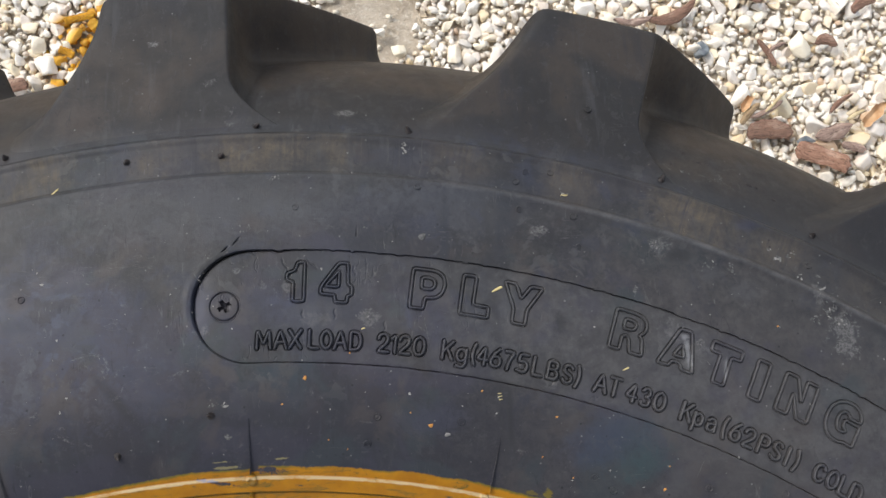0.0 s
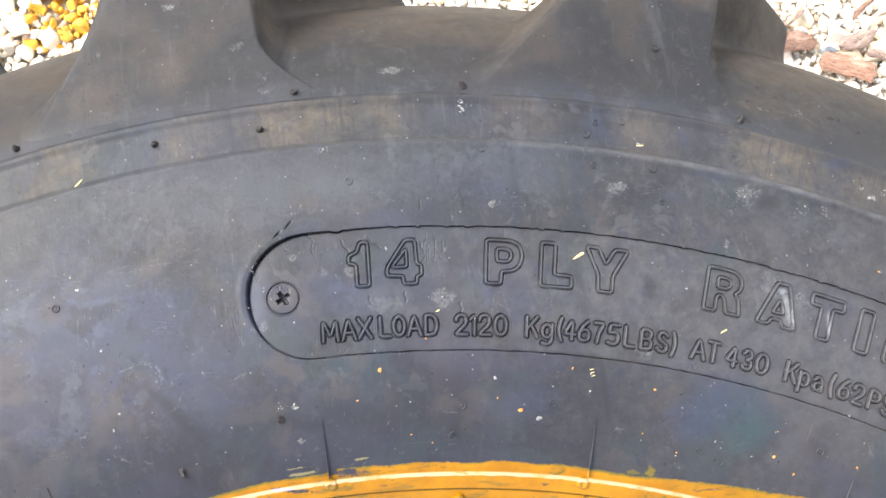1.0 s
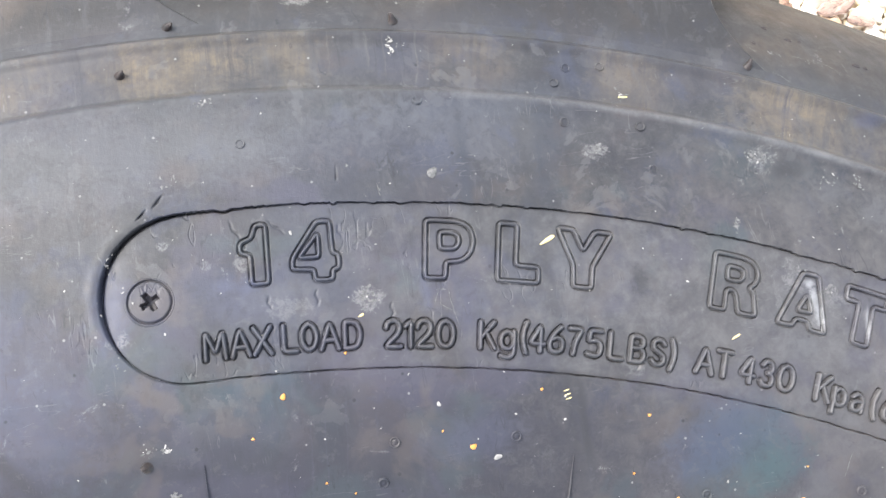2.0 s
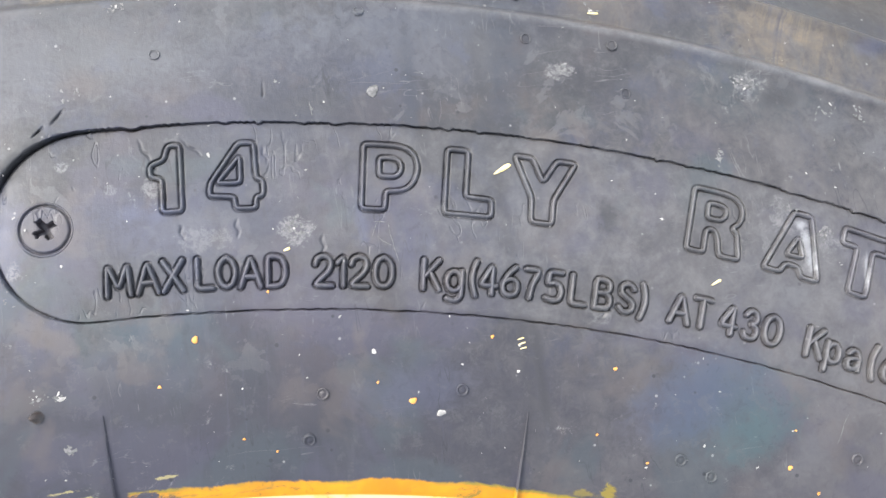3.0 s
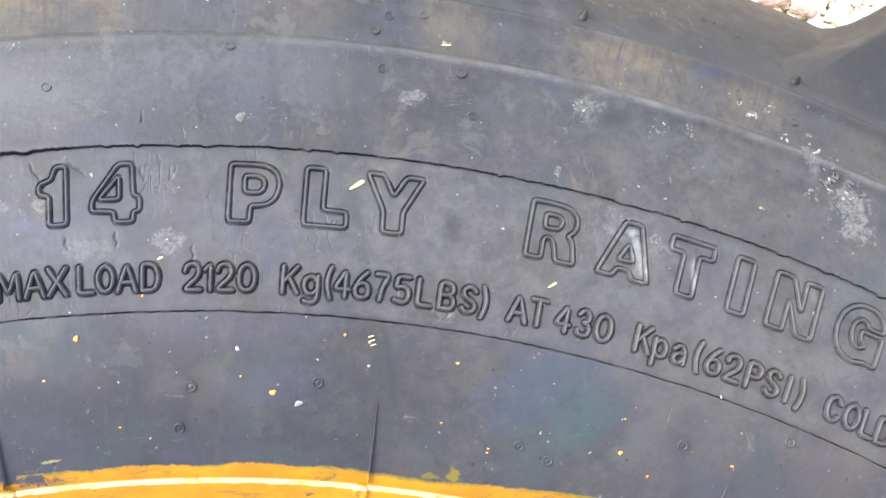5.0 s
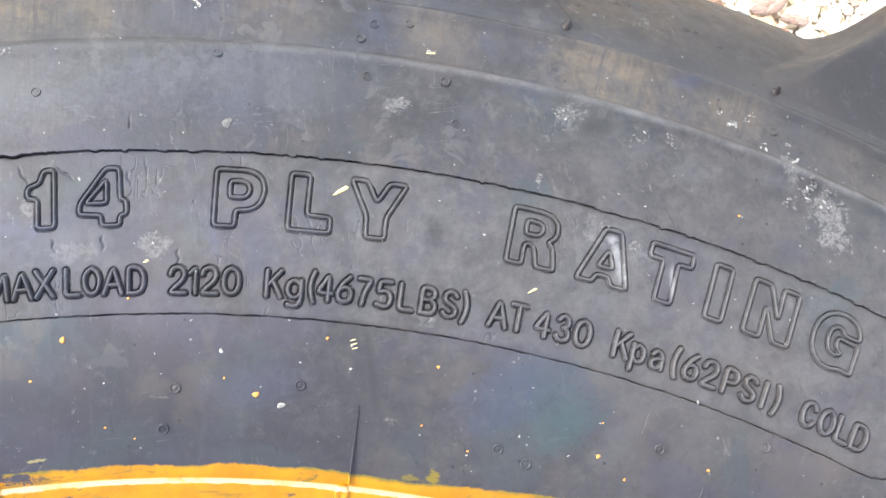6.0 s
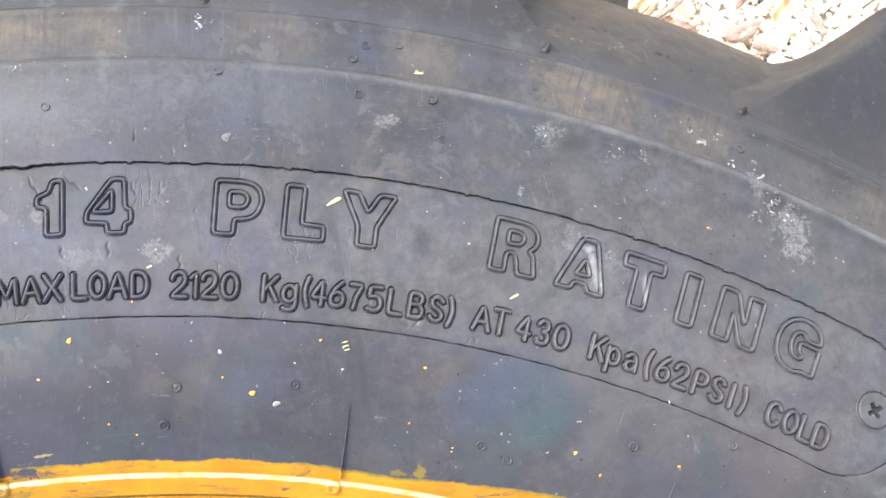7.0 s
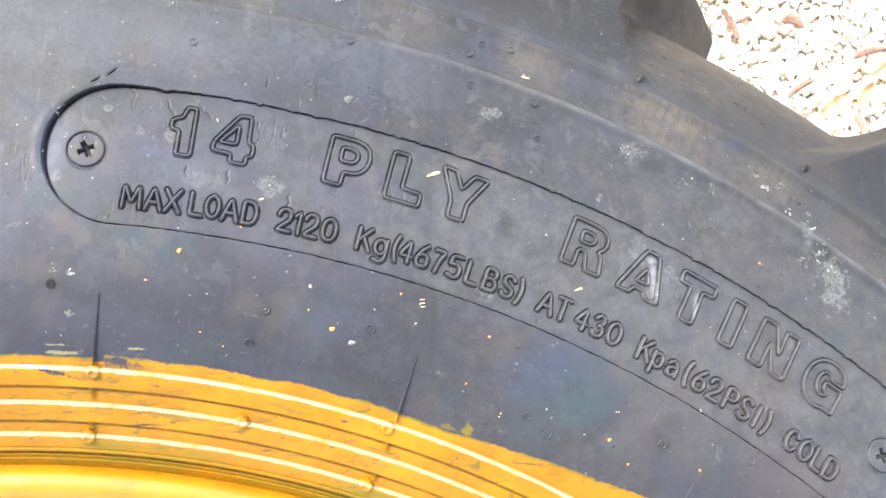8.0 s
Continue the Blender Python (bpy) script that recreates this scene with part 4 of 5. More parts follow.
def build_lugs(tyre):
    angles = [-18.25, 0.35, 18.95, 37.60] + [37.60 + 304.15 / 16 * k for k in range(1, 16)]
    for mirrored in (False, True):
        verts, faces = lug_mesh(mirrored)
        first = link_mesh("lug", verts, faces, RUBBER, tyre)
        for n, deg in enumerate(angles):
            m = pose(0, 0, 0, 0, 0, -deg)
            if n == 0:
                first.matrix_basis = m
            else:
                shared("lug", first, m)


# ---- small moulded details
def lathe(points, seg=24):
    """A bmesh turned from (radius, height) points round z."""
    bm = bmesh.new()
    rings = []
    for r, z in points:
        rings.append([bm.verts.new((max(r, 1e-6) * math.cos(2 * math.pi * k / seg), max(r, 1e-6) * math.sin(2 * math.pi * k / seg), z)) for k in range(seg)])
    for a, b in zip(rings, rings[1:]):
        for k in range(seg):
            bm.faces.new((a[k], a[(k + 1) % seg], b[(k + 1) % seg], b[k]))
    return bm


def side_pose(r, deg, lift=0.0, spin=0.0):
    return floor_pose(r, deg, lift + PLATE_DEPTH) @ pose(0, 0, 0, 0, 0, spin)


def build_screw(tyre, r, deg, spin):
    """The cast of a cross-head screw: a disc in a round gutter with a cross sunk into it."""
    seg = 120
    verts, faces = [], []
    radii = np.concatenate([np.linspace(0.0, 0.0036, 28), np.linspace(0.0037, 0.0048, 10)])
    for rad in radii:
        for k in range(seg):
            a = 2 * math.pi * k / seg
            x, y = rad * math.cos(a), rad * math.sin(a)
            u, v = abs(x), abs(y)
            ragged = 0.00022 * noise.noise(Vector((x * 1500, y * 1500, deg + 7)))
            arm = min(max(u - 0.0019, v - 0.00052), max(v - 0.0019, u - 0.00052)) + ragged
            dip = 0.0018 * float(smoothstep((0.00012 - arm) / 0.0003))
            z = 0.00024 - 0.0001 * (rad / 0.0038) ** 2 - dip - 0.0005 * math.exp(-(rad / 0.0009) ** 2) + 0.00004 * noise.noise(Vector((x * 700, y * 700, deg)))
            gutter = math.exp(-((rad - 0.0042) / 0.00018) ** 2)
            z = z * float(smoothstep((0.0042 - rad) / 0.0004)) - 0.0005 * gutter
            if rad > 0.00475:
                z -= 0.0002
            verts.append((x, y, z))
    faces = grid_faces(len(radii), seg, True)
    ob = link_mesh("screw_mark", verts, faces, RUBBER, tyre, "moulded mark of a cross-head screw")
    ob.matrix_basis = floor_pose(r, deg, 0.00012) @ pose(0, 0, 0, 0, 0, spin)


def build_small_relief(tyre):
    for (r, deg), spin in zip(SCREWS, (28, 50)):
        build_screw(tyre, r, deg, spin)
    # rubber whiskers left by the mould's vents
    bm = lathe([(0, 0.0018), (0.0003, 0.0017), (0.0005, 0.0012), (0.0007, 0.0006), (0.0009, 0.0001), (0.0012, -0.0004)], 14)
    for v in bm.verts:                           # torn and bent over
        a, up = math.atan2(v.co.y, v.co.x), max(v.co.z, 0) / 0.0018
        tear = 1 + 0.35 * math.sin(2 * a + 0.7) * up + 0.22 * math.sin(5 * a) * up
        v.co = (v.co.x * tear + 0.0006 * up * up, v.co.y * (2 - tear), v.co.z * (1 - 0.18 * math.sin(a + 1) * (1 - up)))
    pin = part("vent_pin", bm, PINS, tyre, "torn dark reddish-brown rubber whisker")
    spots = [(0.3912, 1.62), (0.3812, 0.08), (0.3910, -9.84), (0.3915, 20.58), (0.3912, 8.62), (0.3920, 28.07),
             (0.3035, -0.62), (0.3821, -4.29), (0.2950, -5.88)]
    for n, (r, deg) in enumerate(spots):
        m = side_pose(r, deg, 0.0002, 40.0 * n) @ pose(0, 0, 0, 10 + 9 * math.sin(n * 2.3), 14 * math.cos(n * 1.7), 0)
        if n == 0:
            pin.matrix_basis = m
        else:
            shared("vent_pin", pin, m)
    # round vent scars
    scar = part("vent_scar", lathe([(0, 0.00004), (0.00055, 0.00002), (0.00074, -0.00008), (0.00084, 0.00032), (0.00100, 0.00028), (0.00116, -0.0003)], 22), RUBBER, tyre)
    spots = [(0.3047, 12.97), (0.2952, 7.96), (0.3032, 8.39), (0.2977, 20.82), (0.2960, 22.04), (0.3063, 26.96), (0.3725, 9.31), (0.3700, 14.19), (0.3714, 16.77), (0.3144, 30.87),
             (0.3450, -9.60), (0.4081, 16.6), (0.3826, 14.24), (0.3840, 15.38), (0.3623, 17.3), (0.3788, 13.85), (0.3814, 28.18)]
    faint = part("vent_scar", lathe([(0, 0.00002), (0.00066, 0.00002), (0.00080, -0.00002), (0.00086, 0.00024), (0.00096, 0.00020), (0.00106, -0.0003)], 22), RUBBER, tyre)
    faint.matrix_basis = side_pose(0.3640, 3.6, 0.0001)
    for n, (r, deg) in enumerate(spots):
        m = side_pose(r, deg, 0.0001) if r < 0.4 else Matrix.Translation((*polar(r, deg), 0.2443)) @ pose(0, 0, 0, -10, 0, -deg)
        if n == 0:
            scar.matrix_basis = m
        else:
            shared("vent_scar", faint if r > 0.35 else scar, m @ pose(0, 0, 0, 9 * math.sin(n * 1.9), 9 * math.cos(n * 2.7), 50 * n))
    # torn vents on the floor between the tread bars
    tear = part("vent_tear", lathe([(0, 0.0002), (0.0006, 0.0001), (0.0008, 0.0004), (0.0010, 0.0003), (0.0014, -0.0004)], 16), PINS, tyre, "dark torn vent scar")
    spots = [(0.4027, 22.32, 1.5), (0.4010, 24.79, 1.8), (0.3992, 26.02, 1.4), (0.4047, 21.54, 1.2), (0.3988, 20.95, 0.9), (0.4031, 22.75, 0.7), (0.4012, 25.15, 0.9)]
    for n, (r, deg, long) in enumerate(spots):
        z = float(np.interp(r, [p[0] for p in VALLEY], [p[1] for p in VALLEY]))
        m = Matrix.Translation((*polar(r, deg), z)) @ Euler((math.atan(-0.95), 0, -radians(deg))).to_matrix().to_4x4() @ Matrix.Diagonal((0.62 * long, 0.50, 0.5, 1))
        if n == 0:
            tear.matrix_basis = m
        else:
            shared("vent_tear", tear, m)
    # thin radial flash lines of the mould's joints, and their stubs across the rings
    bm = bmesh.new()
    for k in range(16):
        u = k / 15
        w, hgt = 0.00034 * (0.35 + 0.65 * u), 0.0014 * (0.2 + 0.8 * u)
        y = 0.3020 - 0.0160 * u
        z = float(side_height(y))
        ring = [bm.verts.new(p) for p in ((-w, y, z - 0.0004), (-w * 0.05, y, z + hgt), (w * 0.05, y, z + hgt), (w, y, z - 0.0004))]
        if k:
            for a, b in zip(range(3), range(1, 4)):
                bm.faces.new((last[a], last[b], ring[b], ring[a]))
        last = ring
    rib = part("flash_line", bm, RUBBER, tyre)
    bm = bmesh.new()
    for y0, y1 in ((0.2826, 0.2786), (0.2750, 0.2712)):
        z0, z1 = float(side_height(y0)) + 0.0009, float(side_height(y1)) + 0.0010
        quad = [bm.verts.new(p) for p in ((-0.0006, y0, z0 - 0.002), (-0.0004, y0, z0), (0.0004, y0, z0), (0.0006, y0, z0 - 0.002),
                                          (-0.0006, y1, z1 - 0.002), (-0.0004, y1, z1), (0.0004, y1, z1), (0.0006, y1, z1 - 0.002))]
        for f in ((0, 1, 5, 4), (1, 2, 6, 5), (2, 3, 7, 6), (0, 1, 2, 3), (4, 5, 6, 7)):
            bm.faces.new([quad[i] for i in f])
    stub = part("flash_stub", bm, RUBBER, tyre)
    nub = part("nub", lathe([(0, 0.0009), (0.0006, 0.0008), (0.0008, 0.0011), (0.0013, 0.0011), (0.0016, 0.0006), (0.0017, -0.0008)], 18), RUBBER, tyre)
    rib_angles = [1.40 + 13.85 * k for k in range(26)]
    for n, deg in enumerate(rib_angles):
        for ob in (rib, stub):
            m = pose(0, 0, 0, 0, 0, -deg)
            if n == 0:
                ob.matrix_basis = m
            else:
                shared(ob.name.split(".")[0], ob, m)
    spots = [(0.2843, 1.45), (0.2772, 8.35), (0.2840, 15.0), (0.2695, 1.3), (0.2695, 15.0), (0.2772, 22.2), (0.2840, 28.9), (0.2772, -5.5)]
    for n, (r, deg) in enumerate(spots):
        m = side_pose(r, deg, 0.0007)
        if n == 0:
            nub.matrix_basis = m
        else:
            shared("nub", nub, m)


# ---- drops, dust and chips stuck to the rubber
def blob_mesh(name, seed, flat, material):
    rng = random.Random(seed)
    n = 14
    ph = [rng.uniform(0, 6.28) for _ in range(3)]
    edge = [1 + 0.16 * math.sin(2 * a + ph[0]) + 0.12 * math.sin(3 * a + ph[1]) + 0.06 * math.sin(5 * a + ph[2]) for a in (2 * math.pi * k / n for k in range(n))]
    verts, faces = [], []
    for s, z in ((1.0, -0.25), (0.97, 0.35), (0.72, 0.85), (0.35, 1.0)):
        verts += [(s * e * math.cos(2 * math.pi * k / n), s * e * math.sin(2 * math.pi * k / n), z * flat) for k, e in enumerate(edge)]
    faces = grid_faces(4, n, True)
    faces = [f[::-1] for f in faces] + [list(range(3 * n, 4 * n))]
    me = bpy.data.meshes.new(name)
    me.from_pydata(verts, [], faces)
    me.polygons.foreach_set("use_smooth", [True] * len(me.polygons))
    me.materials.append(material)
    return me


CRUSTS = [(0.3970, 21.6, 0.0003, 0.0012, 1, 12, 0.4), (0.3990, 23.3, 0.0008, 0.0010, 2, 16, 0.4), (0.3972, 23.0, 0.0004, 0.0010, 1, 6, 0.35),
          (0.3436, -1.00, 0.0012, 0.0004, 1, 10, 0.35), (0.3466, -0.62, 0.0008, 0.0005, 1, 8, 0.3), (0.3370, -1.55, 0.0016, 0.0005, 1, 10, 0.3), (0.3338, -1.75, 0.0010, 0.0004, 0, 7, 0.3), (0.3240, -1.0, 0.0012, 0.0006, 0, 6, 0.25),
          (0.3678, 30.70, 0.0022, 0.0018, 4, 42, 0.55), (0.3711, 29.70, 0.0016, 0.0012, 3, 26, 0.5), (0.3756, 29.11, 0.0012, 0.0007, 5, 10, 0.6),
          (0.3794, 26.65, 0.0004, 0.0007, 6, 4, 0.65), (0.3811, 26.25, 0.0003, 0.0005, 3, 1, 0.4), (0.3814, 27.3, 0.0008, 0.0008, 2, 6, 0.4),
          (0.3767, 28.00, 0.0007, 0.0004, 5, 2, 0.5), (0.3792, 28.78, 0.0006, 0.0003, 3, 2, 0.5), (0.3666, 29.17, 0.0008, 0.0010, 2, 9, 0.5),
          (0.3697, 20.90, 0.0006, 0.0014, 4, 22, 0.4), (0.3699, 24.67, 0.0008, 0.0008, 1, 14, 0.4), (0.3689, 23.60, 0.0010, 0.0014, 1, 14, 0.40),
          (0.3540, 20.38, 0.0010, 0.0003, 2, 18, 0.35), (0.3651, 15.40, 0.0004, 0.0011, 0, 22, 0.5), (0.3778, 16.17, 0.0007, 0.0005, 3, 10, 0.4),
          (0.3859, 8.45, 0.0008, 0.0004, 5, 8, 0.45), (0.3833, 8.55, 0.0005, 0.0003, 4, 2, 0.4), (0.3734, 2.52, 0.0003, 0.0009, 2, 12, 0.4),
          (0.3316, 7.54, 0.0009, 0.0009, 3, 34, 0.42), (0.3061, 0.10, 0.0004, 0.0007, 4, 12, 0.45), (0.3062, -0.60, 0.0004, 0.0008, 2, 12, 0.35),
          (0.2971, 0.24, 0.0003, 0.0005, 0, 10, 0.4), (0.3445, 24.12, 0.0008, 0.0009, 2, 20, 0.45), (0.3476, 23.05, 0.0006, 0.0009, 1, 14, 0.4),
          (0.3584, 6.94, 0.0002, 0.0004, 1, 5, 0.35), (0.3575, 1.23, 0.0008, 0.0012, 0, 12, 0.35), (0.3855, 8.9, 0.0004, 0.0010, 1, 4, 0.3), (0.3530, 8.01, 0.0008, 0.0001, 0, 8, 0.25)]


def build_specks(tyre):
    def drop(name, me, r, deg, size, long=1.0, spin=0.0):
        ob = new(name, me)
        ob.parent = tyre
        inside = abs(r - PLATE_R) < PLATE_HALF and 0 < deg < 36
        m = floor_pose(r, deg, 0.0001) if inside else side_pose(r, deg, 0.0001)
        ob.matrix_basis = m @ pose(0, 0, 0, 0, 0, spin) @ Matrix.Diagonal((size * long, size, size, 1))
    orange = [blob_mesh("paint_drop", s, 0.3, DROPLET) for s in range(4)]
    for n, (r, deg, size) in enumerate([(0.3133, 4.41, 0.85), (0.3023, 11.36, 0.9), (0.3144, 13.80, 0.45), (0.3058, 3.23, 0.42), (0.3053, 10.17, 0.35), (0.3116, 17.98, 0.5),
                                        (0.3012, 24.72, 0.65), (0.2958, 5.81, 0.35), (0.2982, 26.00, 0.45), (0.2960, 19.68, 0.35), (0.2995, 17.73, 0.35), (0.3056, 29.05, 0.5),
                                        (0.3209, 6.68, 0.4), (0.3590, 27.55, 0.45), (0.2934, 6.89, 0.3), (0.3080, 24.55, 0.3)]):
        drop("paint_drop", orange[n % 4], r, deg, size / 1500)
    pale = [blob_mesh("dirt_fleck", 10 + s, 0.25, CHALK) for s in range(4)]
    for n, (r, deg, size) in enumerate([(0.3106, 10.01, 0.7), (0.3004, 12.33, 0.9), (0.3088, 14.77, 0.45), (0.3452, 5.02, 0.5), (0.3279, 0.62, 0.4), 
                                        (0.3481, -8.52, 0.6), (0.3141, -8.06, 0.5), (0.3104, -8.52, 0.5), (0.3310, -8.14, 0.5)]):
        drop("dirt_fleck", pale[n % 4], r, deg, size / 1600, 1.4 if n % 2 else 1.0, 37 * n)
    grey = blob_mesh("dirt_fleck", 15, 0.10, CRUST)
    drop("dirt_fleck", grey, 0.3571, 9.76, 0.00105, 1.1, 20)
    seeds = blob_mesh("seed", 21, 0.35, PITH)
    for n, (r, deg, size, long, spin) in enumerate([(0.3446, 13.75, 0.5, 3.2, 35), (0.3282, 7.28, 0.3, 1.8, 20), (0.3306, 20.91, 0.28, 3.5, 38), (0.3146, 14.74, 0.13, 4.2, 20),
                                                    (0.3138, 14.79, 0.13, 4.6, 20), (0.3130, 14.85, 0.13, 4.2, 20), (0.3758, -7.67, 0.3, 7.0, 40), (0.3777, 16.2, 0.25, 4.0, 10)]):
        drop("seed", seeds, r, deg, size / 1000, long, spin)
    # a dusting of tiny flecks, and broken crusts where dirt dried on the rubber
    rng = np.random.default_rng(5)

    def fleck(mesh, r, deg, size, long, thick):
        verts, faces = mesh
        inside = abs(r - PLATE_R) < PLATE_HALF - 0.001 and 0 < deg < 36
        m = floor_pose(r, deg, 0.00006) if inside else side_pose(r, deg, 0.00006)
        if r > 0.3925:
            z, drop_off = (float(np.interp(q, [p[0] for p in VALLEY], [p[1] for p in VALLEY])) for q in (r, r + 0.002))
            m = Matrix.Translation((*polar(r, deg), z + 0.00008)) @ Euler((math.atan((drop_off - z) / 0.002), 0, -radians(deg))).to_matrix().to_4x4()
        base, turn = len(verts), rng.uniform(0, 6.28)
        for k in range(7):
            a, e = 2 * math.pi * k / 7, rng.uniform(0.6, 1.25)
            x, y = e * size * long * math.cos(a), e * size * math.sin(a)
            verts.append(m @ Vector((x * math.cos(turn) - y * math.sin(turn), x * math.sin(turn) + y * math.cos(turn), 0)))
        verts.append(m @ Vector((0, 0, size * thick)))
        faces += [(base + k, base + (k + 1) % 7, base + 7) for k in range(7)]

    dust, crust = ([], []), ([], [])
    for _ in range(330):
        fleck(dust, rng.uniform(0.291, 0.387), rng.uniform(-14, 40), 0.00005 + 0.00017 * rng.random() ** 3, rng.uniform(1, 2.2), 0.5)
    # radius, degrees, spread outward, spread along, white chips, grey crumbs, size in millimetres
    for r, deg, dr, da, white, dull, size in CRUSTS:
        for mesh, count in ((dust, white), (crust, dull)):
            for _ in range(count):
                fleck(mesh, r + dr * rng.normal(), deg + math.degrees(da * rng.normal() / r), size / 1000 * rng.uniform(0.15, 0.8), rng.uniform(1, 2.6), 0.15)
    for x, y, half, turn in SCRATCHES:
        r, c, d = math.hypot(x, y), math.cos(radians(turn)), math.sin(radians(turn))
        steps, side = 9, 0.00009
        verts, faces = crust
        base = len(verts)
        for i in range(steps):
            u = (2 * i / (steps - 1) - 1) * half
            bow = 0.0002 * math.sin(u * 900 + x * 5000)
            w = side * (0.25 + 0.75 * abs(math.sin(u * 2600 + y * 3000))) * (1 - abs(u / half) ** 4 * 0.8)
            for e in (-w, w):
                px, py = x + u * c - (e + bow) * d, y + u * d + (e + bow) * c
                pr, pdeg = math.hypot(px, py), math.degrees(math.atan2(px, py))
                inside = abs(pr - PLATE_R) < PLATE_HALF and 0 < pdeg < 36
                z = float(side_height(pr)) if pr < 0.3925 else float(np.interp(pr, [p[0] for p in VALLEY], [p[1] for p in VALLEY]))
                verts.append(Vector((px, py, z - (PLATE_DEPTH if inside else 0) + 0.00012)))
        faces += [(base + 2 * i, base + 2 * i + 1, base + 2 * i + 3, base + 2 * i + 2) for i in range(steps - 1)]
    for name, mesh, material, label in (("fleck_dust", dust, CHALK, "fine pale flecks of dried dirt"), ("crust", crust, CRUST, "grey crumbs of dried dirt")):
        ob = link_mesh(name, mesh[0], mesh[1], material, tyre, label, False)
        ob["kind"] = "stuff"


def build_rim(wheel):
    """Pressed steel rim: rolled flange, drop well and a dished disc, all painted yellow."""
    outer = [(0.2580, 0.2400), (0.2618, 0.2470), (0.2624, 0.2530), (0.2619, 0.2580), (0.2604, 0.2606), (0.2578, 0.2614), (0.2552, 0.2600), (0.2528, 0.2560), (0.2495, 0.2480),
             (0.2440, 0.2400), (0.2360, 0.2340), (0.2320, 0.2260), (0.2300, 0.2100), (0.2250, 0.1900), (0.2120, 0.1750), (0.2050, 0.1600)]
    seg = 256
    verts, faces = [], []
    pts = outer + [(0.2030, 0.1360)] + [(r, 2 * MID - z) for r, z in outer[::-1]]
    for r, z in pts:
        verts += [(r * math.sin(2 * math.pi * k / seg), r * math.cos(2 * math.pi * k / seg), z) for k in range(seg)]
    rim = link_mesh("rim", verts, grid_faces(len(pts), seg, True), PAINT, wheel, "glossy yellow painted steel wheel rim")
    disc = [(0.2040, 0.1480), (0.1950, 0.1500), (0.1600, 0.1620), (0.1200, 0.1660), (0.0750, 0.1660), (0.0700, 0.1620), (0.0700, 0.1540), (0.1200, 0.1580), (0.1950, 0.1400), (0.2040, 0.1400)]
    verts = []
    for r, z in disc:
        verts += [(r * math.sin(2 * math.pi * k / 128), r * math.cos(2 * math.pi * k / 128), z) for k in range(128)]
    link_mesh("disc", verts, grid_faces(len(disc), 128, True), PAINT, rim)


wheel = tagged(new("wheel"), "tractor wheel lying flat on gravel, black tyre, yellow rim", "wheel")
plan = letter_plan()
tyre = build_carcass(wheel, plan)
build_lugs(tyre)
build_rim(wheel)
build_letters(tyre, plan)
build_small_relief(tyre)
build_specks(tyre)


# ------------------------------------------------------------------ ground
def build_ground():
    edges = [0, 0.3, 0.5, 0.7, 1.0, 1.5, 3, 8, 30, 120, 500]
    seg = 96
    verts, faces = [(0, 0, -0.0046)], []
    for r in edges[1:]:
        for k in range(seg):
            a = 2 * math.pi * k / seg
            x, y = r * math.sin(a), r * math.cos(a)
            verts.append((x, y, -0.0046 + 0.002 * noise.noise(Vector((x * 6, y * 6, 0))) - (0 if r < 3 else 0.002)))
    faces = [(0, 1 + (k + 1) % seg, 1 + k) for k in range(seg)]
    for i in range(len(edges) - 2):
        for k in range(seg):
            a, b = 1 + i * seg + k, 1 + i * seg + (k + 1) % seg
            faces.append((a, b, b + seg, a + seg))
    return tagged(link_mesh("ground", verts, faces, SOIL), "sandy ground strewn with pale pebbles", "ground", kind="structure")


def stone_shapes(count, level, seed):
    """Rounded, slightly angular pebbles as vertex arrays of unit size, with their triangles."""
    bm = bmesh.new()
    bmesh.ops.create_icosphere(bm, subdivisions=level, radius=1.0)
    base = np.array([v.co[:] for v in bm.verts])
    tris = np.array([[v.index for v in f.verts] for f in bm.faces])
    bm.free()
    rng = np.random.default_rng(seed)
    shapes = []
    for _ in range(count):
        p = base.copy()
        for _ in range(rng.integers(7, 13)):    # broken and worn flat faces
            d = rng.normal(size=3)
            d /= np.linalg.norm(d)
            over = np.maximum(p @ d - rng.uniform(0.34, 0.78), 0)
            p -= 0.97 * over[:, None] * d
        wob = rng.normal(size=(3, 3))
        p *= (1 + 0.08 * np.sin(p @ wob.T * 1.7 + rng.uniform(0, 6, 3)).sum(1))[:, None]
        p *= np.array([1.0, rng.uniform(0.62, 0.98), rng.uniform(0.50, 0.85)])
        p *= 1.12
        shapes.append(p)
    return shapes, tris


def scatter(rng, spots, count, rmin, rmax, inside, taken, pack):
    """Throws pebbles that barely overlap; taken is a hash of those that lie already."""
    cell = 0.012
    for _ in range(count):
        x, y = inside(rng)
        size = rmin + (rmax - rmin) * rng.random() ** 1.5
        key = (int(x // cell), int(y // cell))
        if any((x - a) ** 2 + (y - b) ** 2 < (pack * (size + s)) ** 2 for i in (-1, 0, 1) for j in (-1, 0, 1) for a, b, s in taken.get((key[0] + i, key[1] + j), ())):
            continue
        taken.setdefault(key, []).append((x, y, size))
        spots.append((x, y, size))


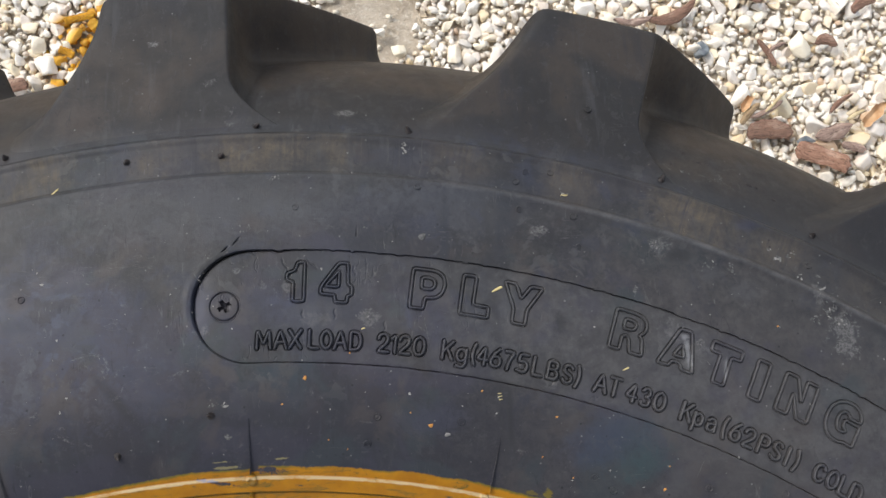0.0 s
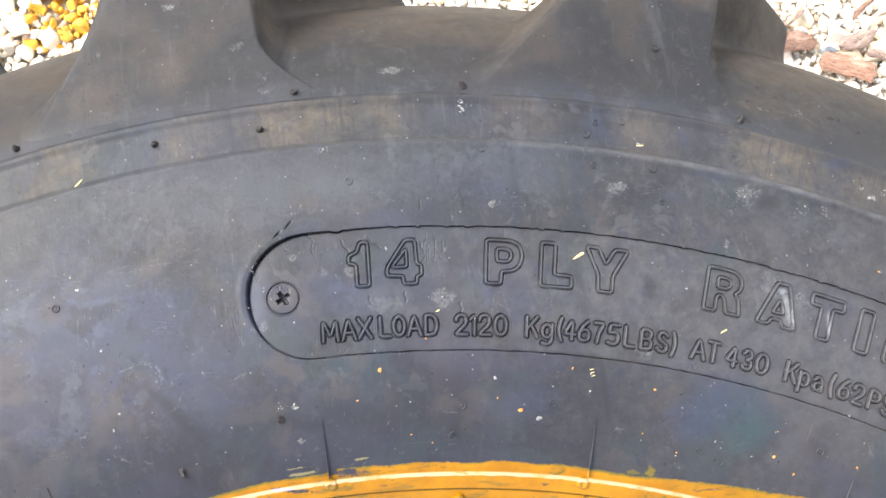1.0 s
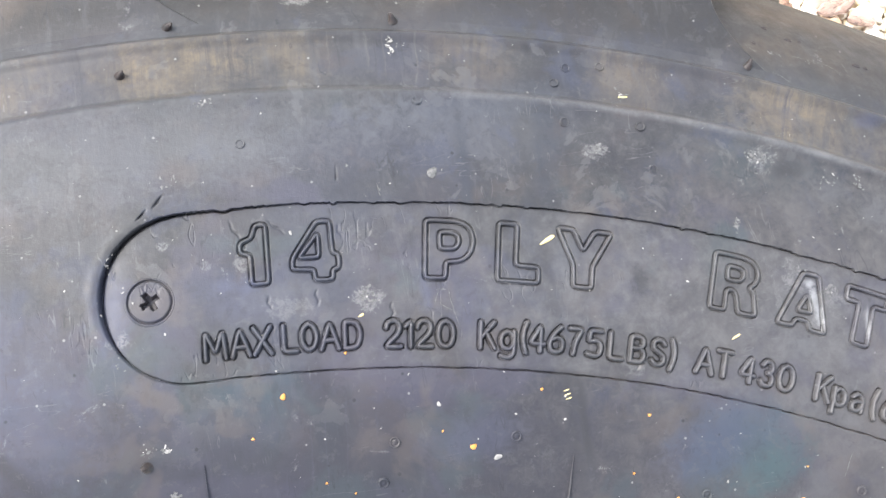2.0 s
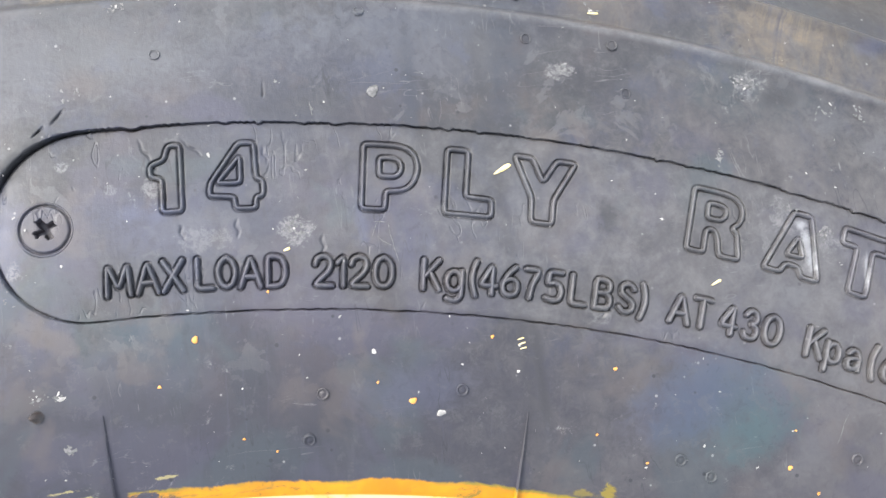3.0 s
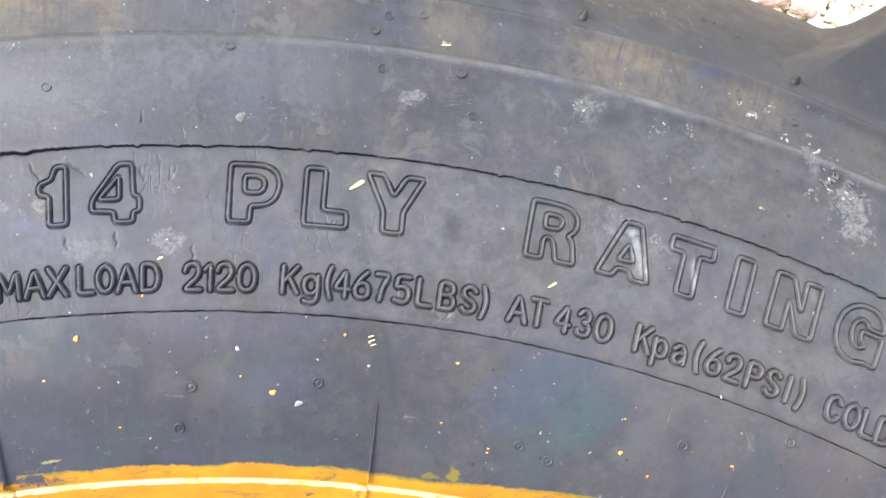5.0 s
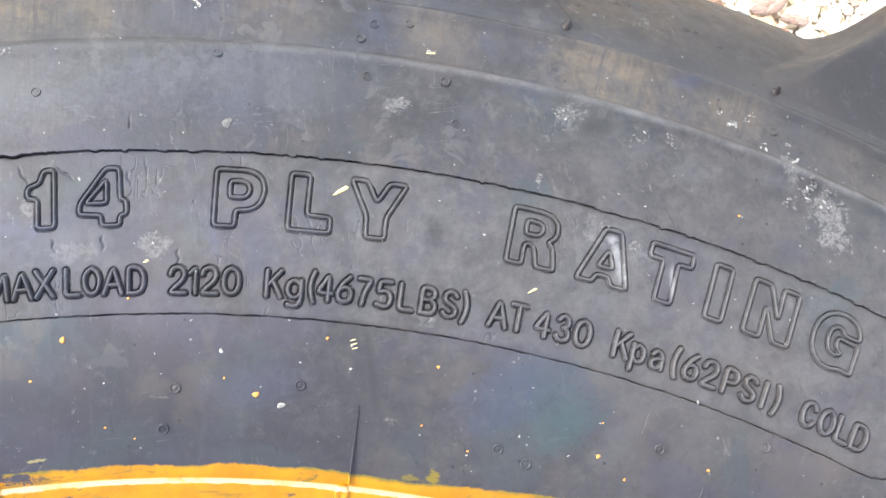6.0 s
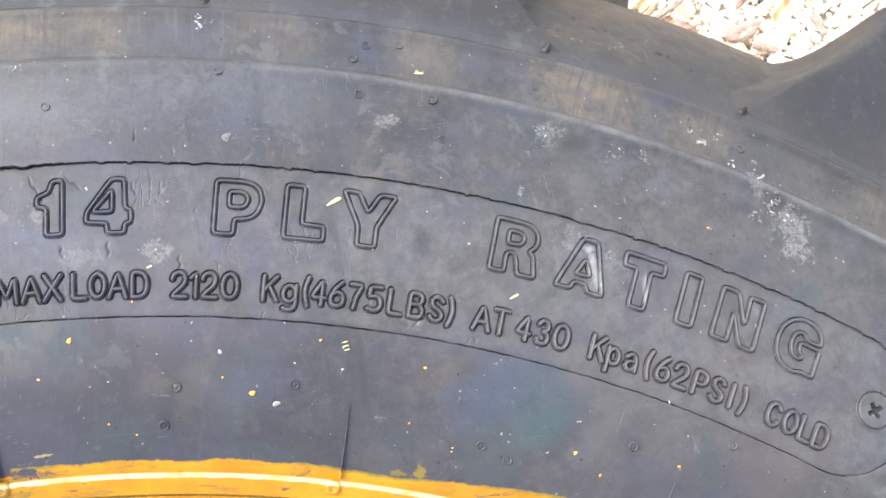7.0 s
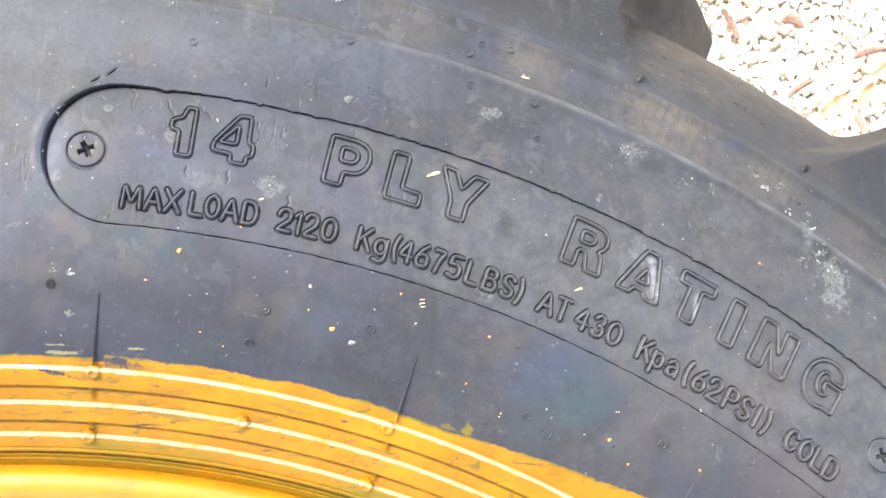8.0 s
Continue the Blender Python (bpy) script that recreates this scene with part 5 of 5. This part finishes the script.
def gravel_mesh(name, spots, shapes, tris, rng, drop):
    n, nv = len(spots), len(shapes[0])
    verts = np.empty((n, nv, 3))
    for i, (x, y, size) in enumerate(spots):
        q = rng.normal(size=4) * (1, 0.35, 0.35, 1)
        q /= np.linalg.norm(q)
        w, a, b, c = q
        rot = np.array([[1 - 2 * (b * b + c * c), 2 * (a * b - c * w), 2 * (a * c + b * w)], [2 * (a * b + c * w), 1 - 2 * (a * a + c * c), 2 * (b * c - a * w)],
                        [2 * (a * c - b * w), 2 * (b * c + a * w), 1 - 2 * (a * a + b * b)]])
        p = shapes[i % len(shapes)] @ rot.T * size
        verts[i] = p + (x, y, -0.004 + size * 0.35 + drop * rng.random())
    faces = (tris[None] + (np.arange(n) * nv)[:, None, None]).reshape(-1, 3)
    me = bpy.data.meshes.new(name)
    me.vertices.add(n * nv)
    me.vertices.foreach_set("co", verts.ravel())
    me.loops.add(faces.size)
    me.loops.foreach_set("vertex_index", faces.ravel().astype(np.int32))
    me.polygons.add(len(faces))
    me.polygons.foreach_set("loop_start", np.arange(0, faces.size, 3, dtype=np.int32))
    me.polygons.foreach_set("use_smooth", np.ones(len(faces), bool))
    me.update(calc_edges=True)
    me.materials.append(GRAVEL)
    return new(name, me)


def build_pebbles(ground, spots, shapes, tris, rng):
    """The larger pebbles beside the tyre, each an object of its own on a few shared meshes."""
    meshes = []
    for p in shapes:
        me = bpy.data.meshes.new("pebble")
        me.from_pydata(p.tolist(), [], tris.tolist())
        me.polygons.foreach_set("use_smooth", [True] * len(me.polygons))
        me.materials.append(PEBBLE)
        meshes.append(me)
    for i, (x, y, size) in enumerate(spots):
        ob = new("pebble", meshes[i % len(meshes)])
        ob.parent = ground
        tilt = rng.normal(size=2) * 18
        ob.matrix_basis = pose(x, y, -0.004 + size * 0.35 + 0.0015 * rng.random(), tilt[0], tilt[1], rng.uniform(0, 360)) @ Matrix.Scale(size, 4)


def build_odd_stones(ground, shapes, tris):
    """A few stones that stand out beside the bark: a flat white slab, a dark banded oval, larger white and orange ones."""
    for n, (x, y, long, wide, tall, spin, look_of) in enumerate(((0.2935, 0.4128, 10.5, 4.6, 2.6, -14, PEBBLE), (0.2836, 0.4163, 5.6, 3.1, 2.6, -3, BANDED), (0.3125, 0.4150, 8.2, 5.2, 4.5, 22, PEBBLE),
                                                                 (0.2885, 0.4245, 7.6, 6.2, 5.0, 10, PEBBLE), (0.2280, 0.4700, 5.2, 4.8, 4.0, 40, BANDED), (0.0474, 0.4905, 4.8, 3.8, 3.2, 25, PEBBLE),
                                                                 (0.0584, 0.4800, 5.0, 4.0, 3.4, -30, PEBBLE), (0.2835, 0.4700, 8.5, 7.6, 5.0, 70, PEBBLE), (0.3155, 0.4035, 6.6, 5.2, 4.4, 30, PEBBLE),
                                                                 (0.3270, 0.4075, 7.4, 5.6, 4.6, 80, PEBBLE), (0.3240, 0.4210, 7.0, 6.0, 4.4, -20, PEBBLE), (0.3345, 0.4010, 6.8, 5.0, 4.2, 50, PEBBLE))):
        p = shapes[n] / np.abs(shapes[n]).max(0) * (long / 1000, wide / 1000, tall / 1000)
        me = bpy.data.meshes.new("pebble")
        me.from_pydata(p.tolist(), [], tris.tolist())
        me.polygons.foreach_set("use_smooth", [True] * len(me.polygons))
        me.materials.append(look_of)
        ob = new("pebble", me)
        ob.parent = ground
        ob.matrix_basis = pose(x, y, 0.0022, 5 * math.sin(n * 2.1), 5 * math.cos(n * 1.3), spin)


def build_gravel(ground):
    rng = np.random.default_rng(11)

    def sector(g):
        r, deg = math.sqrt(g.uniform(0.41 ** 2, 0.60 ** 2)), g.uniform(-26, 52)
        return polar(r, deg)

    def bare(x, y):
        return math.hypot((x - 0.044) / 0.030, (y - 0.495) / 0.024) < 1.0

    taken, near = {}, []
    scatter(rng, near, 260, 0.0056, 0.0082, sector, taken, 0.80)
    scatter(rng, near, 26000, 0.0028, 0.0056, sector, taken, 0.53)
    scatter(rng, near, 30000, 0.0016, 0.0030, sector, taken, 0.50)
    near = [s for s in near if not bare(s[0], s[1]) or rng.random() < (0.5 if s[2] < 0.0026 else 0.07)]
    shapes, tris = stone_shapes(24, 3, 3)
    small, tiny = [s for s in near if s[2] < 0.0033], stone_shapes(16, 1, 6)
    near = [s for s in near if s[2] >= 0.0033]
    near.sort(key=lambda s: math.hypot(s[0], s[1]) - 6 * s[2])
    build_pebbles(ground, near[:288], *stone_shapes(24, 2, 3), rng)
    build_odd_stones(ground, *stone_shapes(24, 3, 9))
    near = near[288:]
    tagged(gravel_mesh("gravel", small, *tiny, rng, 0.0030), "fine pale grit between the pebbles", "gravel", kind="stuff")
    tagged(gravel_mesh("gravel", near, shapes, tris, rng, 0.0015), "loose white and cream pebble gravel with a few yellow-sprayed stones", "gravel", kind="stuff")
    # stones below fill the gaps
    low, lowtaken = [], {}
    scatter(rng, low, 16000, 0.0028, 0.0050, sector, lowtaken, 0.60)
    low = [s for s in low if not bare(s[0], s[1])]
    shapes, tris = stone_shapes(24, 1, 4)
    tagged(gravel_mesh("gravel", low, shapes, tris, rng, -0.0008), "lower layer of pale pebble gravel", "gravel", kind="stuff")

    def around(g):
        while True:
            r, deg = math.sqrt(g.uniform(0.0, 1.05 ** 2)), g.uniform(-180, 180)
            if not (0.41 < r < 0.60 and -26 < deg < 52):
                return polar(r, deg)

    far, fartaken = [], {}
    scatter(rng, far, 16000, 0.0060, 0.0110, around, fartaken, 0.78)
    far = [s for s in far if (math.hypot(s[0], s[1]) > 0.36 or s[2] < 0.008) and rng.random() < (1.08 - math.hypot(s[0], s[1])) / 0.30]
    tagged(gravel_mesh("gravel", far, shapes, tris, rng, 0.0), "pale pebble gravel round the wheel", "gravel", kind="stuff")


def build_chips():
    """Bark and wood chips, dry leaves and straw on the gravel."""
    words = {"brown": "dark brown bark chip lying on pale gravel", "red": "reddish cracked bark chip lying on pale gravel", "grey": "weathered grey-brown bark chip lying on pale gravel",
             "tan": "splintered tan wood chip lying on pale gravel", "yellow": "wood splinter sprayed orange-yellow, lying on gravel"}
    # ends, width in millimetres, sideways bend, how blunt, tone
    chips = [(0.2480, 0.4210, 0.2745, 0.4205, 11.0, 0.10, 0.50, "brown"), (0.2870, 0.4175, 0.3080, 0.4230, 9.0, -0.06, 0.85, "grey"), (0.2755, 0.4110, 0.3045, 0.3995, 10.5, 0.04, 0.25, "red"),
             (0.1790, 0.4895, 0.2010, 0.4900, 4.2, -0.10, 0.6, "grey"), (0.1980, 0.4890, 0.2260, 0.4985, 6.5, -0.16, 0.7, "brown"), (0.2480, 0.4985, 0.2640, 0.4970, 5.5, 0.1, 0.5, "brown"),
             (0.2590, 0.4735, 0.2680, 0.4580, 3.6, 0.08, 0.4, "brown"), (0.2650, 0.4660, 0.2750, 0.4710, 2.6, 0.1, 0.8, "grey"), (0.2910, 0.4700, 0.3040, 0.4680, 6.8, 0.25, 0.7, "brown"),
             (0.2460, 0.4265, 0.2570, 0.4375, 3.6, 0.05, 0.3, "tan"), (0.2515, 0.4300, 0.2700, 0.4385, 3.0, -0.05, 0.5, "grey"), (0.3240, 0.3960, 0.3390, 0.3905, 7.0, 0.0, 0.4, "red"),
             (0.2960, 0.4295, 0.3100, 0.4400, 3.0, 0.08, 0.7, "brown"), (0.3010, 0.4120, 0.3145, 0.4080, 5.0, 0.05, 0.5, "grey"), (0.3320, 0.4540, 0.3510, 0.4610, 3.6, 0.06, 0.6, "brown"),
             (0.3345, 0.4240, 0.3395, 0.4125, 3.8, 0.02, 0.3, "grey"), (0.3485, 0.4420, 0.3640, 0.4465, 4.0, 0.1, 0.7, "red"), (0.3140, 0.4870, 0.3280, 0.4940, 6.0, 0.1, 0.4, "brown"),
             (-0.1691, 0.4670, -0.1431, 0.4710, 8.0, 0.05, 0.4, "brown"), (-0.1226, 0.5045, -0.1061, 0.5080, 4.6, 0.03, 0.2, "yellow"), (-0.1261, 0.4890, -0.1181, 0.4850, 4.4, 0.1, 0.2, "yellow")]
    for n, (x0, y0, x1, y1, wide, bend, blunt, tone) in enumerate(chips):
        long, seed = math.hypot(x1 - x0, y1 - y0), 3.7 * n + 1
        along, across, verts = 30, 9, []
        for side in (1, -1):
            for i in range(along):
                u = 2 * i / (along - 1) - 1
                width = (1 - abs(u) ** (2.2 / max(blunt, 0.12))) ** (0.9 * blunt + 0.05) if abs(u) < 1 else 0.0
                width = max(width, 0.10) * (1 + 0.20 * noise.noise(Vector((u * 2.5, seed, 0))))
                for j in range(across):
                    v = 2 * j / (across - 1) - 1
                    rag = 0.14 * noise.noise(Vector((u * 7, seed + (5 if v > 0 else 0), 2))) * abs(v) ** 3
                    end = 0.10 * noise.noise(Vector((v * 2.6, seed, 7))) * abs(u) ** 4
                    crown = (1 - abs(v) ** 2.5) ** 0.5 if side > 0 else -(1 - abs(v) ** 4) * 0.6
                    rough = 0.35 * noise.noise(Vector((u * 2.2, v * 3.0 + seed, 0))) + 0.22 * noise.noise(Vector((u * 5, v * 9 + seed, 4)))
                    z = 0.0014 * (crown * (0.5 + 0.5 * width) + (rough * (1 - v * v * 0.7) if side > 0 else 0)) + 0.0010 * u * u
                    verts.append((long * (0.5 * u + end * 0.5), wide / 2000 * width * (v + rag) + bend * long * (1 - u * u), z))
        top = grid_faces(along, across, False)
        size = along * across
        faces = [f[::-1] for f in top] + [[size + i for i in f] for f in top]
        ring = [*range(across), *range(2 * across - 1, size, across), *range(size - 2, size - across - 1, -1), *range(size - 2 * across, 0, -across)]
        faces += [(a, b, size + b, size + a) for a, b in zip(ring, ring[1:] + ring[:1])]
        ob = link_mesh("wood_chip" if tone in ("tan", "yellow") else "bark_chip", verts, faces, BARKS[tone])
        tagged(ob, words[tone], "wood chip" if tone in ("tan", "yellow") else "bark chip", "bark and wood chips on the gravel")
        ob.matrix_basis = pose((x0 + x1) / 2, (y0 + y1) / 2, 0.0058, 7 * math.sin(n * 1.9), 5 * math.cos(n * 2.3), math.degrees(math.atan2(y1 - y0, x1 - x0)))
    for n, (x, y, long, wide, spin) in enumerate(((0.339, 0.435, 9, 4.0, 55), (0.349, 0.450, 9, 3.2, 40), (0.321, 0.428, 9, 4.2, 42), (0.362, 0.452, 8, 4.5, 0), (0.250, 0.438, 5, 3.0, 55))):
        m = 24
        verts = []
        for scale in (1.0, 0.7, 0.35, 0.02):
            for k in range(m):
                a = 2 * math.pi * k / m
                e = (0.75 + 0.25 * abs(math.cos(a))) * (1 + 0.10 * math.sin(5 * a + n) + 0.06 * math.sin(9 * a + 2 * n))
                px, py = scale * e * math.cos(a), scale * e * math.sin(a)
                verts.append((px * long / 1000, py * wide / 1000, 0.0030 * py * py + 0.0016 * px * px - 0.0004 * math.exp(-(py * 6) ** 2)))
        bottom = [(a, b, c - 0.0004) for a, b, c in verts]
        faces = grid_faces(4, m, True)
        rim = [(k, (k + 1) % m, 4 * m + (k + 1) % m, 4 * m + k) for k in range(m)]
        ob = link_mesh("dry_leaf", verts + bottom, [f[::-1] for f in faces] + [[4 * m + i for i in f] for f in faces] + rim, LEAF)
        tagged(ob, "curled tan dry leaf lying on pale gravel", "leaf", "dry leaves on the gravel")
        ob.matrix_basis = pose(x, y, 0.0056, 6 * math.sin(n), 8 * math.cos(n), spin)
    straws = [(0.266, 0.438, 18, 1.0, 35), (0.345, 0.445, 30, 1.6, 25), (0.350, 0.438, 26, 1.3, 50), (0.310, 0.428, 12, 1.2, 18)]
    for x, y, long, wide, spin in straws:
        bm = lathe([(0, -1), (0.5, -0.96), (1, -0.5), (0.9, 0.2), (0.6, 0.9), (0, 1)], 8)
        for v in bm.verts:
            v.co = (v.co.z * long / 2000, v.co.y * wide / 1000 + 0.0008 * math.sin(v.co.z * 2), v.co.x * 0.0005 + 0.0012 * v.co.z ** 2)
        me = bpy.data.meshes.new("straw")
        bm.to_mesh(me)
        bm.free()
        me.polygons.foreach_set("use_smooth", [True] * len(me.polygons))
        me.materials.append(STRAW)
        ob = tagged(new("straw", me), "flat dry straw blade lying on gravel", "straw", "straws on the gravel")
        ob.matrix_basis = pose(x, y, 0.0072, 0, 4, spin)


build_gravel(build_ground())
build_chips()
